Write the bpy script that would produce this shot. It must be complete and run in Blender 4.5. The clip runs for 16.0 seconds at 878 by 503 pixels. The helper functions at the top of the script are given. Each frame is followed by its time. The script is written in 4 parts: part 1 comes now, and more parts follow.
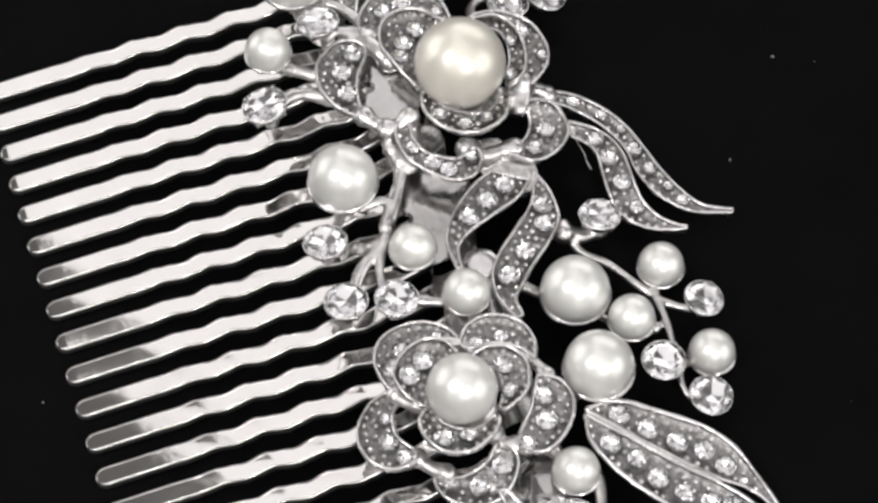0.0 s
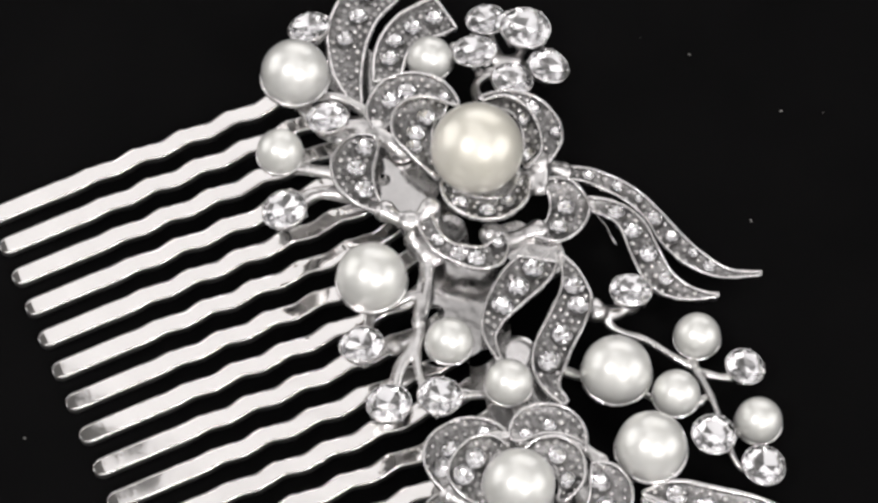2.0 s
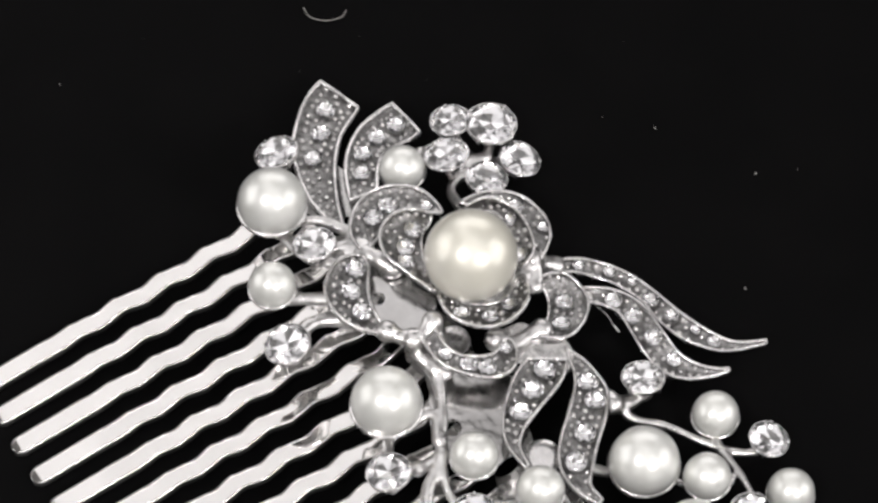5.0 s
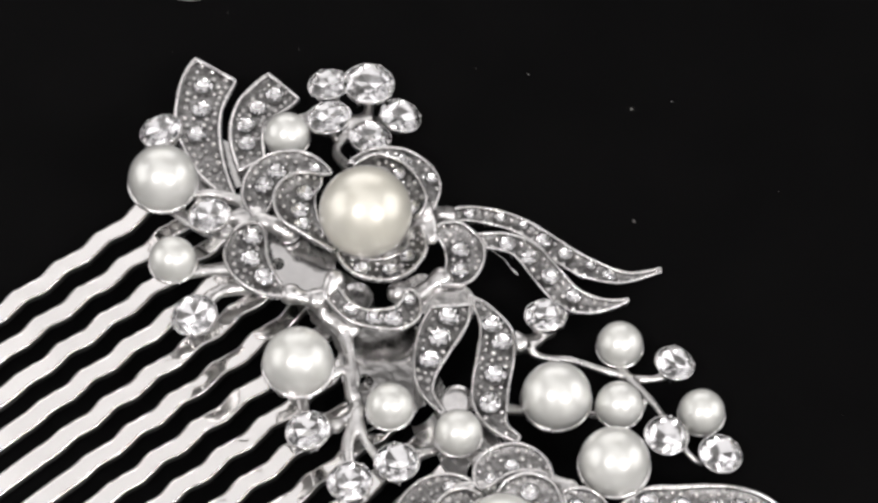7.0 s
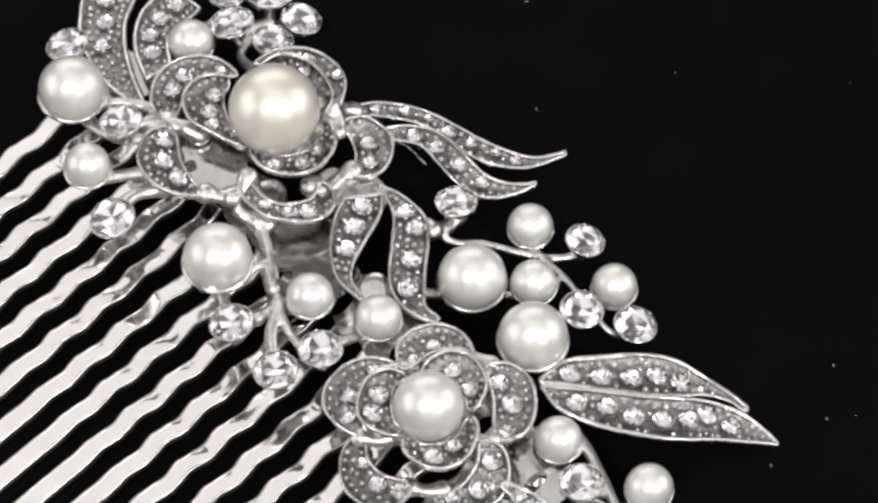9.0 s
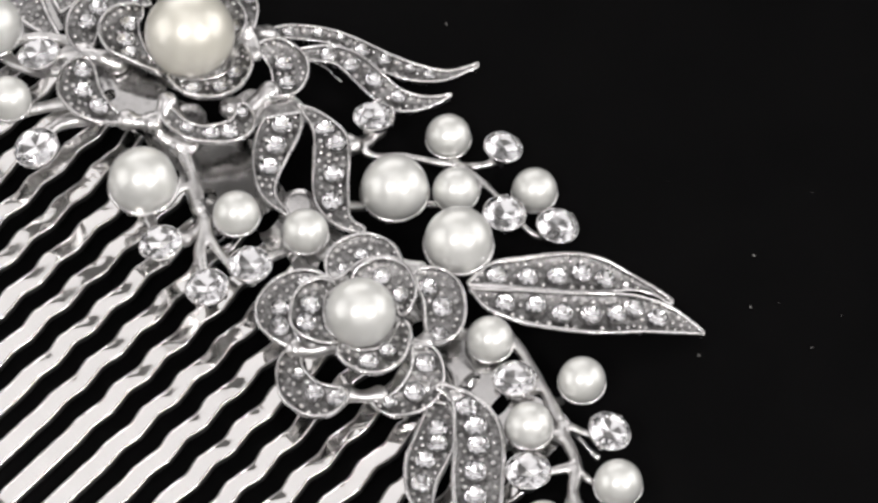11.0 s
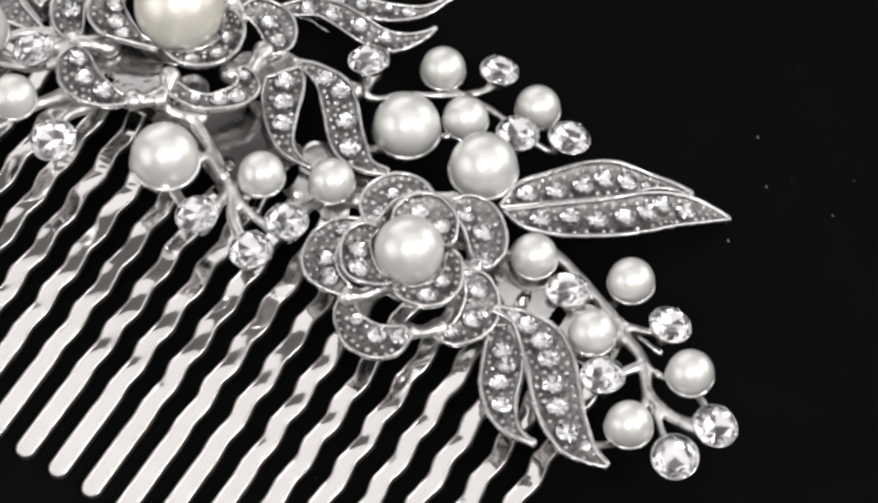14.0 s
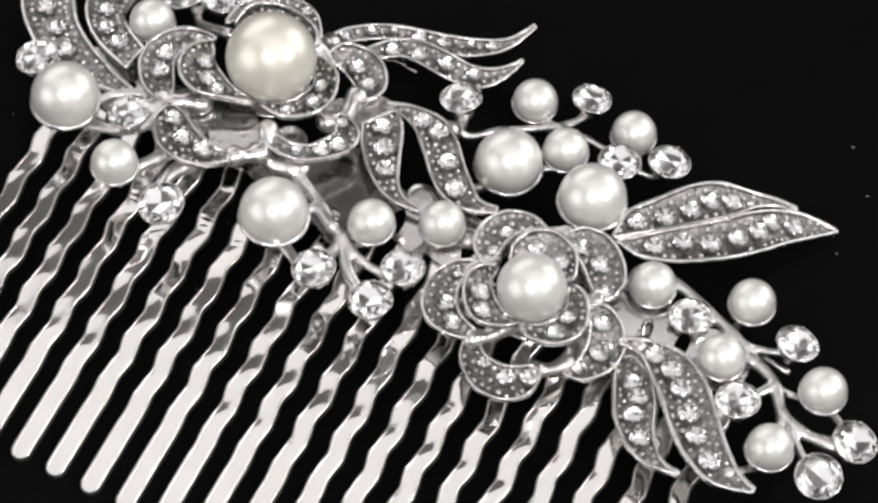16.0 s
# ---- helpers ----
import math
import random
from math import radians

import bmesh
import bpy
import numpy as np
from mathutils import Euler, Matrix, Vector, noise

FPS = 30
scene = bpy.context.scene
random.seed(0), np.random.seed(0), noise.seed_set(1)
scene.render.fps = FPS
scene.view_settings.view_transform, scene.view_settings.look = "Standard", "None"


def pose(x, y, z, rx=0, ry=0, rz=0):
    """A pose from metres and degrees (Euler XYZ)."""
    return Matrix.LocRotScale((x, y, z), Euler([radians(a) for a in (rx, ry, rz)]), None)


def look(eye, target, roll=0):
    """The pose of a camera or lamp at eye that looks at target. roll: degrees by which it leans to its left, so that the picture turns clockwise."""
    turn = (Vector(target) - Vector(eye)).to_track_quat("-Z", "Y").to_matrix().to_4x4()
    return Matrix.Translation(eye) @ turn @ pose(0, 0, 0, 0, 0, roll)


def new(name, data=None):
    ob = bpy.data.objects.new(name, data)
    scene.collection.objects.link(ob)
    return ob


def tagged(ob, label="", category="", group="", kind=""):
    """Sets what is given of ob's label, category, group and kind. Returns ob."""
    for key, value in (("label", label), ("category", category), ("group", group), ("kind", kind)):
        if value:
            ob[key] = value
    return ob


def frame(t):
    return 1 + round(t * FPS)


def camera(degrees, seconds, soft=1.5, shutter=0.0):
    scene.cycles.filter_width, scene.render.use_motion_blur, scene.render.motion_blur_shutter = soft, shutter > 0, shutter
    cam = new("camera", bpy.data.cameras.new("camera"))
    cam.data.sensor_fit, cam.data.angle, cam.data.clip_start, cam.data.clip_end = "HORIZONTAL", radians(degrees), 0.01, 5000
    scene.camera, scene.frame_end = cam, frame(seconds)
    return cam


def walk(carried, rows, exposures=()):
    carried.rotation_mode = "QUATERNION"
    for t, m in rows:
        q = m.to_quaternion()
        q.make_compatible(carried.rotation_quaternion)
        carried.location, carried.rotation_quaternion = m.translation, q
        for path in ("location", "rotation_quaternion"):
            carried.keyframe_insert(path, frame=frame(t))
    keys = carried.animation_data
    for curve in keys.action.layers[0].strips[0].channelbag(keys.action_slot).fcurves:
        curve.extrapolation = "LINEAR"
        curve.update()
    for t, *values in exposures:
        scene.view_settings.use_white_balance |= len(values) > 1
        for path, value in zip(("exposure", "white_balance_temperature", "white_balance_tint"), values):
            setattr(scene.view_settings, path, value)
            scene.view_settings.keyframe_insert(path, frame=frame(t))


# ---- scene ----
MM = 0.001

# ---- camera ----
cam = camera(15.37, 16.0, soft=2.8)
PATH = [
    (0.0, pose(0.05323, -0.14024, 0.24827, 29.504, 1.122, 21.760)),
    (0.5, pose(0.04826, -0.13930, 0.24884, 29.370, 0.965, 20.330)),
    (1.0, pose(0.04311, -0.13832, 0.24946, 29.251, 0.799, 18.936)),
    (1.5, pose(0.03767, -0.13700, 0.25006, 28.907, 0.654, 17.593)),
    (2.0, pose(0.03194, -0.13484, 0.25066, 28.657, 0.649, 15.911)),
    (2.5, pose(0.02667, -0.13254, 0.25109, 28.553, 0.423, 14.608)),
    (3.0, pose(0.02212, -0.13053, 0.25136, 28.409, 0.216, 13.426)),
    (3.5, pose(0.01801, -0.12894, 0.25155, 28.340, 0.096, 12.244)),
    (4.0, pose(0.01416, -0.12797, 0.25171, 28.417, 0.062, 10.661)),
    (6.5, pose(0.00123, -0.13368, 0.25162, 28.792, -0.046, 1.883)),
    (7.0, pose(0.00001, -0.13682, 0.25132, 29.129, -0.268, 0.496)),
    (7.5, pose(-0.00110, -0.14022, 0.25117, 29.302, -0.300, -0.722)),
    (8.0, pose(-0.00206, -0.14355, 0.25100, 29.373, -0.396, -1.757)),
    (8.5, pose(-0.00308, -0.14642, 0.25080, 29.432, -0.531, -2.622)),
    (9.0, pose(-0.00410, -0.14913, 0.25038, 29.508, -0.680, -3.522)),
    (9.5, pose(-0.00477, -0.15202, 0.24970, 29.751, -0.704, -4.220)),
    (10.0, pose(-0.00551, -0.15457, 0.24927, 29.899, -0.821, -5.151)),
    (12.5, pose(-0.02175, -0.16240, 0.24874, 29.904, -1.286, -11.918)),
    (13.0, pose(-0.02834, -0.16150, 0.24863, 29.838, -1.593, -13.841)),
    (13.5, pose(-0.03615, -0.15938, 0.24855, 30.038, -1.874, -16.022)),
    (14.0, pose(-0.04463, -0.15643, 0.24850, 29.923, -2.098, -18.651)),
    (14.5, pose(-0.05235, -0.15278, 0.24845, 29.834, -2.276, -20.946)),
    (15.0, pose(-0.05832, -0.14913, 0.24818, 29.907, -2.417, -22.341)),
    (15.5, pose(-0.06259, -0.14585, 0.24776, 29.941, -2.554, -23.223)),
    (16.0, pose(-0.06596, -0.14299, 0.24724, 30.004, -2.625, -23.823)),
]
walk(cam, PATH)

# ---- light ----
world = bpy.data.worlds.new("world")
scene.world = world
world.use_nodes = True
world.node_tree.nodes["Background"].inputs[0].default_value = (0.9, 0.95, 1.0, 1)
world.node_tree.nodes["Background"].inputs[1].default_value = 0.02
scene.view_settings.exposure = 0.03


def softbox(eye, target, wide, high, power, colour):
    data = bpy.data.lights.new("softbox_light", "AREA")
    data.shape, data.size, data.size_y, data.energy, data.color = "RECTANGLE", wide, high, power, colour
    ob = new("softbox_light", data)
    ob.matrix_world = look(eye, target)
    return ob


CENTRE = (0.0, -0.012, 0.005)
WHITE = (1.0, 0.962, 0.966)
# two overhead panels, unseen fill boxes added round the table (three) and behind the camera (one), two small spots
# beside it
softbox((0, 0, 1), (0, 0, 0), 0.80, 0.72, 1.52, WHITE).matrix_world = pose(0.065, -0.069, 0.75, 0, 0, -22)
softbox((0, 0, 1), (0, 0, 0), 0.38, 0.42, 0.46, WHITE).matrix_world = pose(-0.353, 0.470, 0.75, 0, 0, -22)
softbox((0.05, -0.68, 0.66), CENTRE, 1.2, 0.6, 1.35, WHITE)
softbox((0.90, 0.05, 0.42), CENTRE, 0.85, 0.7, 3.3, WHITE)
softbox((-0.95, 0.05, 0.42), CENTRE, 0.85, 0.7, 2.9, WHITE)
softbox((-0.08, 0.95, 0.50), CENTRE, 1.15, 0.6, 2.9, WHITE)
softbox((0.44, -0.44, 0.62), CENTRE, 0.17, 0.17, 2.5, WHITE)
softbox((-0.25, -0.38, 0.70), CENTRE, 0.15, 0.15, 1.8, WHITE)


# ---- materials ----
def material(name):
    m = bpy.data.materials.new(name)
    m.use_nodes = True
    nodes, links = m.node_tree.nodes, m.node_tree.links
    return m, nodes, links, nodes["Principled BSDF"]


def noise_node(nodes, links, scale, detail=4.0, rough=0.6):
    tc = nodes.new("ShaderNodeTexCoord")
    n = nodes.new("ShaderNodeTexNoise")
    n.inputs["Scale"].default_value = scale
    n.inputs["Detail"].default_value = detail
    n.inputs["Roughness"].default_value = rough
    links.new(tc.outputs["Object"], n.inputs["Vector"])
    return n


def ramp_node(nodes, links, source, a, b, lo=0.3, hi=0.7):
    r = nodes.new("ShaderNodeValToRGB")
    r.color_ramp.elements[0].position, r.color_ramp.elements[1].position = lo, hi
    r.color_ramp.elements[0].color, r.color_ramp.elements[1].color = (*a, 1), (*b, 1)
    links.new(source.outputs["Fac"], r.inputs["Fac"])
    return r


def bump_node(nodes, links, source, bsdf, strength, distance):
    b = nodes.new("ShaderNodeBump")
    b.inputs["Strength"].default_value, b.inputs["Distance"].default_value = strength, distance
    links.new(source.outputs["Fac"], b.inputs["Height"])
    links.new(b.outputs["Normal"], bsdf.inputs["Normal"])


def metal(name, dark, light, rough_lo, rough_hi, scale, bump, dist):
    m, nodes, links, b = material(name)
    b.inputs["Metallic"].default_value = 1.0
    n = noise_node(nodes, links, scale)
    r = ramp_node(nodes, links, n, dark, light)
    links.new(r.outputs["Color"], b.inputs["Base Color"])
    q = ramp_node(nodes, links, noise_node(nodes, links, scale * 0.3), (rough_lo,) * 3, (rough_hi,) * 3)
    links.new(q.outputs["Color"], b.inputs["Roughness"])
    bump_node(nodes, links, n, b, bump, dist)
    return m


SILVER = metal("polished_silver_plate", (0.64, 0.632, 0.628), (0.82, 0.81, 0.805), 0.17, 0.32, 900, 0.25, 0.00008)
TOOTH_SILVER = metal("tooth_silver_plate", (0.80, 0.79, 0.775), (0.88, 0.87, 0.855), 0.035, 0.075, 350, 0.10, 0.00008)
CAST = metal("cast_silver", (0.50, 0.495, 0.49), (0.80, 0.79, 0.78), 0.16, 0.38, 1400, 0.5, 0.00012)
ANTIQUE = metal("oxidised_silver", (0.09, 0.088, 0.087), (0.42, 0.415, 0.41), 0.26, 0.45, 2200, 0.8, 0.00015)
STEM_SILVER = metal("stem_silver", (0.58, 0.575, 0.57), (0.84, 0.83, 0.82), 0.22, 0.40, 900, 0.4, 0.00014)
GRAIN = metal("bead_silver", (0.48, 0.475, 0.47), (0.84, 0.83, 0.82), 0.22, 0.36, 1600, 0.2, 0.00005)
PLATE = metal("dull_silver_plate", (0.38, 0.375, 0.37), (0.62, 0.615, 0.61), 0.08, 0.2, 150, 0.4, 0.0004)
# greyer and rougher than the tooth top, to mute glints along the edges
TOOTH_RIM = metal("matte_tooth_edge", (0.62, 0.612, 0.605), (0.78, 0.77, 0.76), 0.26, 0.40, 700, 0.2, 0.00006)
BRIGHT_FOIL = metal("bright_foil", (0.90, 0.90, 0.91), (0.97, 0.97, 0.97), 0.05, 0.10, 500, 0.03, 0.00002)
STONE_FOIL = metal("stone_foil", (0.91, 0.91, 0.92), (0.97, 0.97, 0.97), 0.06, 0.12, 500, 0.03, 0.00002)


def glass():
    m, nodes, links, b = material("cut_crystal")
    b.inputs["Base Color"].default_value = (0.985, 0.985, 0.99, 1)
    b.inputs["Transmission Weight"].default_value = 1.0
    b.inputs["IOR"].default_value = 1.56
    b.inputs["Roughness"].default_value = 0.0
    return m


CRYSTAL = glass()


def pearl_material(name, a, c):
    m, nodes, links, b = material(name)
    n = noise_node(nodes, links, 260, 3.0)
    info = nodes.new("ShaderNodeObjectInfo")
    add = nodes.new("ShaderNodeMath")
    add.operation = "MULTIPLY_ADD"
    add.inputs[1].default_value, add.inputs[2].default_value = 0.25, -0.12
    links.new(info.outputs["Random"], add.inputs[0])
    mix = nodes.new("ShaderNodeMath")
    links.new(n.outputs["Fac"], mix.inputs[0])
    links.new(add.outputs[0], mix.inputs[1])
    r = nodes.new("ShaderNodeValToRGB")
    r.color_ramp.elements[0].position, r.color_ramp.elements[1].position = 0.25, 0.75
    r.color_ramp.elements[0].color, r.color_ramp.elements[1].color = (*a, 1), (*c, 1)
    links.new(mix.outputs[0], r.inputs["Fac"])
    links.new(r.outputs["Color"], b.inputs["Base Color"])
    b.inputs["Metallic"].default_value = 0.42
    b.inputs["Roughness"].default_value = 0.36
    b.inputs["Specular IOR Level"].default_value = 0.7
    b.inputs["Coat Weight"].default_value = 1.0
    b.inputs["Coat Roughness"].default_value = 0.14
    b.inputs["Sheen Weight"].default_value = 0.08
    bump_node(nodes, links, noise_node(nodes, links, 900), b, 0.05, 0.00005)
    return m


PEARL = pearl_material("white_pearl", (0.75, 0.757, 0.712), (0.825, 0.832, 0.80))
CREAM = pearl_material("cream_pearl", (0.80, 0.778, 0.67), (0.86, 0.843, 0.755))


def plain(name, a, c, rough, spec, scale):
    m, nodes, links, b = material(name)
    n = noise_node(nodes, links, scale)
    r = ramp_node(nodes, links, n, a, c)
    links.new(r.outputs["Color"], b.inputs["Base Color"])
    b.inputs["Roughness"].default_value = rough
    b.inputs["Specular IOR Level"].default_value = spec
    return m


BLACK = plain("black_acrylic", (0.0028, 0.0028, 0.0029), (0.0037, 0.0036, 0.0037), 0.34, 0.02, 120)
WALL = plain("grey_wall_paint", (0.66, 0.66, 0.65), (0.71, 0.71, 0.70), 0.9, 0.2, 6)
CEILING = plain("ceiling_paint", (0.78, 0.78, 0.77), (0.82, 0.82, 0.81), 0.9, 0.2, 5)
BOARD = plain("dark_floorboards", (0.05, 0.045, 0.04), (0.08, 0.07, 0.06), 0.6, 0.3, 9)
LINT = plain("pale_lint", (0.24, 0.23, 0.22), (0.36, 0.35, 0.33), 0.8, 0.2, 900)


# ---- mesh helpers ----
def mesh_of(name, bm, *mats, smooth=True):
    bmesh.ops.recalc_face_normals(bm, faces=bm.faces)
    me = bpy.data.meshes.new(name)
    bm.to_mesh(me)
    bm.free()
    for m in mats:
        me.materials.append(m)
    if smooth:
        me.polygons.foreach_set("use_smooth", [True] * len(me.polygons))
    return me


def part(name, me, parent, m=None, label=""):
    ob = new(name, me)
    ob.parent = parent
    if m is not None:
        ob.matrix_local = m
    if label:
        ob["label"] = label
    return ob


def catmull(points, steps):
    """A smooth curve through the points, and the parameter of each of its points."""
    p = [Vector(q) for q in points]
    p = [2 * p[0] - p[1]] + p + [2 * p[-1] - p[-2]]
    out = []
    for i in range(1, len(p) - 2):
        a, b, c, d = p[i - 1 : i + 3]
        for k in range(steps):
            t = k / steps
            out.append(0.5 * (2 * b + (c - a) * t + (2 * a - 5 * b + 4 * c - d) * t * t + (3 * b - a - 3 * c + d) * t**3))
    return out + [p[-2].copy()]


def tube(bm, path, radius, sides=8, closed=False, flat=1.0):
    """A round bar along the path; radius is a number or one for each point."""
    n = len(path)
    rad = [radius] * n if isinstance(radius, (int, float)) else radius
    rings, side = [], None
    for i, p in enumerate(path):
        a = path[(i - 1) % n] if closed or i else path[0]
        c = path[(i + 1) % n] if closed or i < n - 1 else path[-1]
        t = (c - a).normalized()
        s = t.cross(Vector((0, 0, 1)))
        s = s.normalized() if s.length > 1e-4 else (side or Vector((1, 0, 0)))
        side, u = s, s.cross(t)
        rings.append([bm.verts.new(p + rad[i] * (math.cos(w) * s + flat * math.sin(w) * u)) for w in (2 * math.pi * k / sides for k in range(sides))])
    for i in range(n if closed else n - 1):
        a, c = rings[i], rings[(i + 1) % n]
        for k in range(sides):
            bm.faces.new((a[k], a[(k + 1) % sides], c[(k + 1) % sides], c[k]))
    if not closed:
        bm.faces.new(rings[0][::-1])
        bm.faces.new(rings[-1])


def lathe(bm, profile, sides=20, index=0):
    """Turns the profile of (radius, height) round the z axis."""
    rings = []
    for r, z in profile:
        rings.append([bm.verts.new((r * math.cos(2 * math.pi * k / sides), r * math.sin(2 * math.pi * k / sides), z)) for k in range(sides)] if r > 1e-7 else [bm.verts.new((0, 0, z))])
    for a, c in zip(rings, rings[1:]):
        for k in range(sides):
            j = (k + 1) % sides
            q = [a[k % len(a)], a[j % len(a)], c[j % len(c)], c[k % len(c)]]
            q = [v for i, v in enumerate(q) if v not in q[:i]]
            if len(q) > 2:
                bm.faces.new(q).material_index = index


def stone_mesh(name, r, crown, table, depth, foil):
    """A round brilliant: faceted glass crown over a foiled pavilion."""
    bm = bmesh.new()
    n = 8
    tab = [bm.verts.new((table * r * math.cos(2 * math.pi * k / n), table * r * math.sin(2 * math.pi * k / n), crown * r)) for k in range(n)]
    mid = [bm.verts.new((0.82 * r * math.cos(2 * math.pi * (k + 0.5) / n), 0.82 * r * math.sin(2 * math.pi * (k + 0.5) / n), 0.24 * r)) for k in range(n)]
    gir = [bm.verts.new((r * math.cos(math.pi * k / n), r * math.sin(math.pi * k / n), 0.04 * r)) for k in range(2 * n)]
    low = [bm.verts.new((0.5 * r * math.cos(2 * math.pi * (k + 0.5) / n), 0.5 * r * math.sin(2 * math.pi * (k + 0.5) / n), -0.55 * depth * r)) for k in range(n)]
    tip = bm.verts.new((0, 0, -depth * r))
    bm.faces.new(tab)
    for k in range(n):
        j = (k + 1) % n
        bm.faces.new((tab[k], mid[k], tab[j]))
        bm.faces.new((mid[k], gir[2 * k + 1], gir[(2 * k + 2) % (2 * n)]))
        bm.faces.new((mid[k], gir[2 * k], gir[2 * k + 1]))
        bm.faces.new((tab[j], mid[k], gir[(2 * k + 2) % (2 * n)], mid[j]))
        for f in (
            bm.faces.new((gir[2 * k], low[k], gir[2 * k + 1])),
            bm.faces.new((gir[2 * k + 1], low[k], gir[(2 * k + 2) % (2 * n)])),
            bm.faces.new((gir[(2 * k + 2) % (2 * n)], low[k], low[j])),
            bm.faces.new((low[k], tip, low[j])),
        ):
            f.material_index = 1
    return mesh_of(name, bm, CRYSTAL, foil, smooth=False)


# ---- setting: room and table ----
def box(name, lo, hi, m, kind="structure", bevel=0.0):
    bm = bmesh.new()
    bmesh.ops.create_cube(bm, size=1)
    lo, hi = Vector(lo), Vector(hi)
    bmesh.ops.transform(bm, matrix=Matrix.Translation((lo + hi) / 2) @ Matrix.Diagonal((*(hi - lo), 1)), verts=bm.verts)
    if bevel:
        bmesh.ops.bevel(bm, geom=bm.edges[:], offset=bevel, segments=3, affect="EDGES")
    ob = new(name, mesh_of(name, bm, m, smooth=False))
    return tagged(ob, kind=kind)


# unseen room, kept small and pale so its walls bounce fill light
box("floor", (-1.3, -1.3, -0.80), (1.3, 1.3, -0.75), BOARD)
box("bounce_ceiling", (-1.3, -1.3, 1.55), (1.3, 1.3, 1.65), CEILING)
box("bounce_wall_north", (-1.3, 1.3, -0.75), (1.3, 1.4, 1.55), WALL)
box("bounce_wall_south", (-1.3, -1.4, -0.75), (1.3, -1.3, 1.55), WALL)
box("bounce_wall_east", (1.3, -1.3, -0.75), (1.4, 1.3, 1.55), WALL)
box("bounce_wall_west", (-1.4, -1.3, -0.75), (-1.3, 1.3, 1.55), WALL)

table = tagged(new("display_table"), "plain table with a glossy black acrylic top", "table")
table.location = (0, 0, -0.75)


def slab(lo, hi, bevel):
    bm = bmesh.new()
    bmesh.ops.create_cube(bm, size=1)
    lo, hi = Vector(lo), Vector(hi)
    bmesh.ops.transform(bm, matrix=Matrix.Translation((lo + hi) / 2) @ Matrix.Diagonal((*(hi - lo), 1)), verts=bm.verts)
    bmesh.ops.bevel(bm, geom=bm.edges[:], offset=bevel, segments=3, affect="EDGES")
    return mesh_of("slab", bm, BLACK, smooth=False)


part("tabletop", slab((-0.6, -0.4, 0.725), (0.6, 0.4, 0.75), 0.003), table)
leg_mesh = slab((-0.025, -0.025, 0), (0.025, 0.025, 0.725), 0.003)
for x in (-0.55, 0.55):
    for y in (-0.35, 0.35):
        part("leg", leg_mesh, table, Matrix.Translation((x, y, 0)))

# ---- the hair comb ----
comb = tagged(new("hair_comb"), "silver hair comb with pearls, crystals and pave flowers on black acrylic", "hair comb")

# teeth: the tip of the first one, the step to the next and the way they point
TIP, STEP, TURN, RISE, TEETH = Vector((-47.61, -11.63, 0.55)), Vector((2.138, -2.600, 0)), 39.3, 2.9, 20


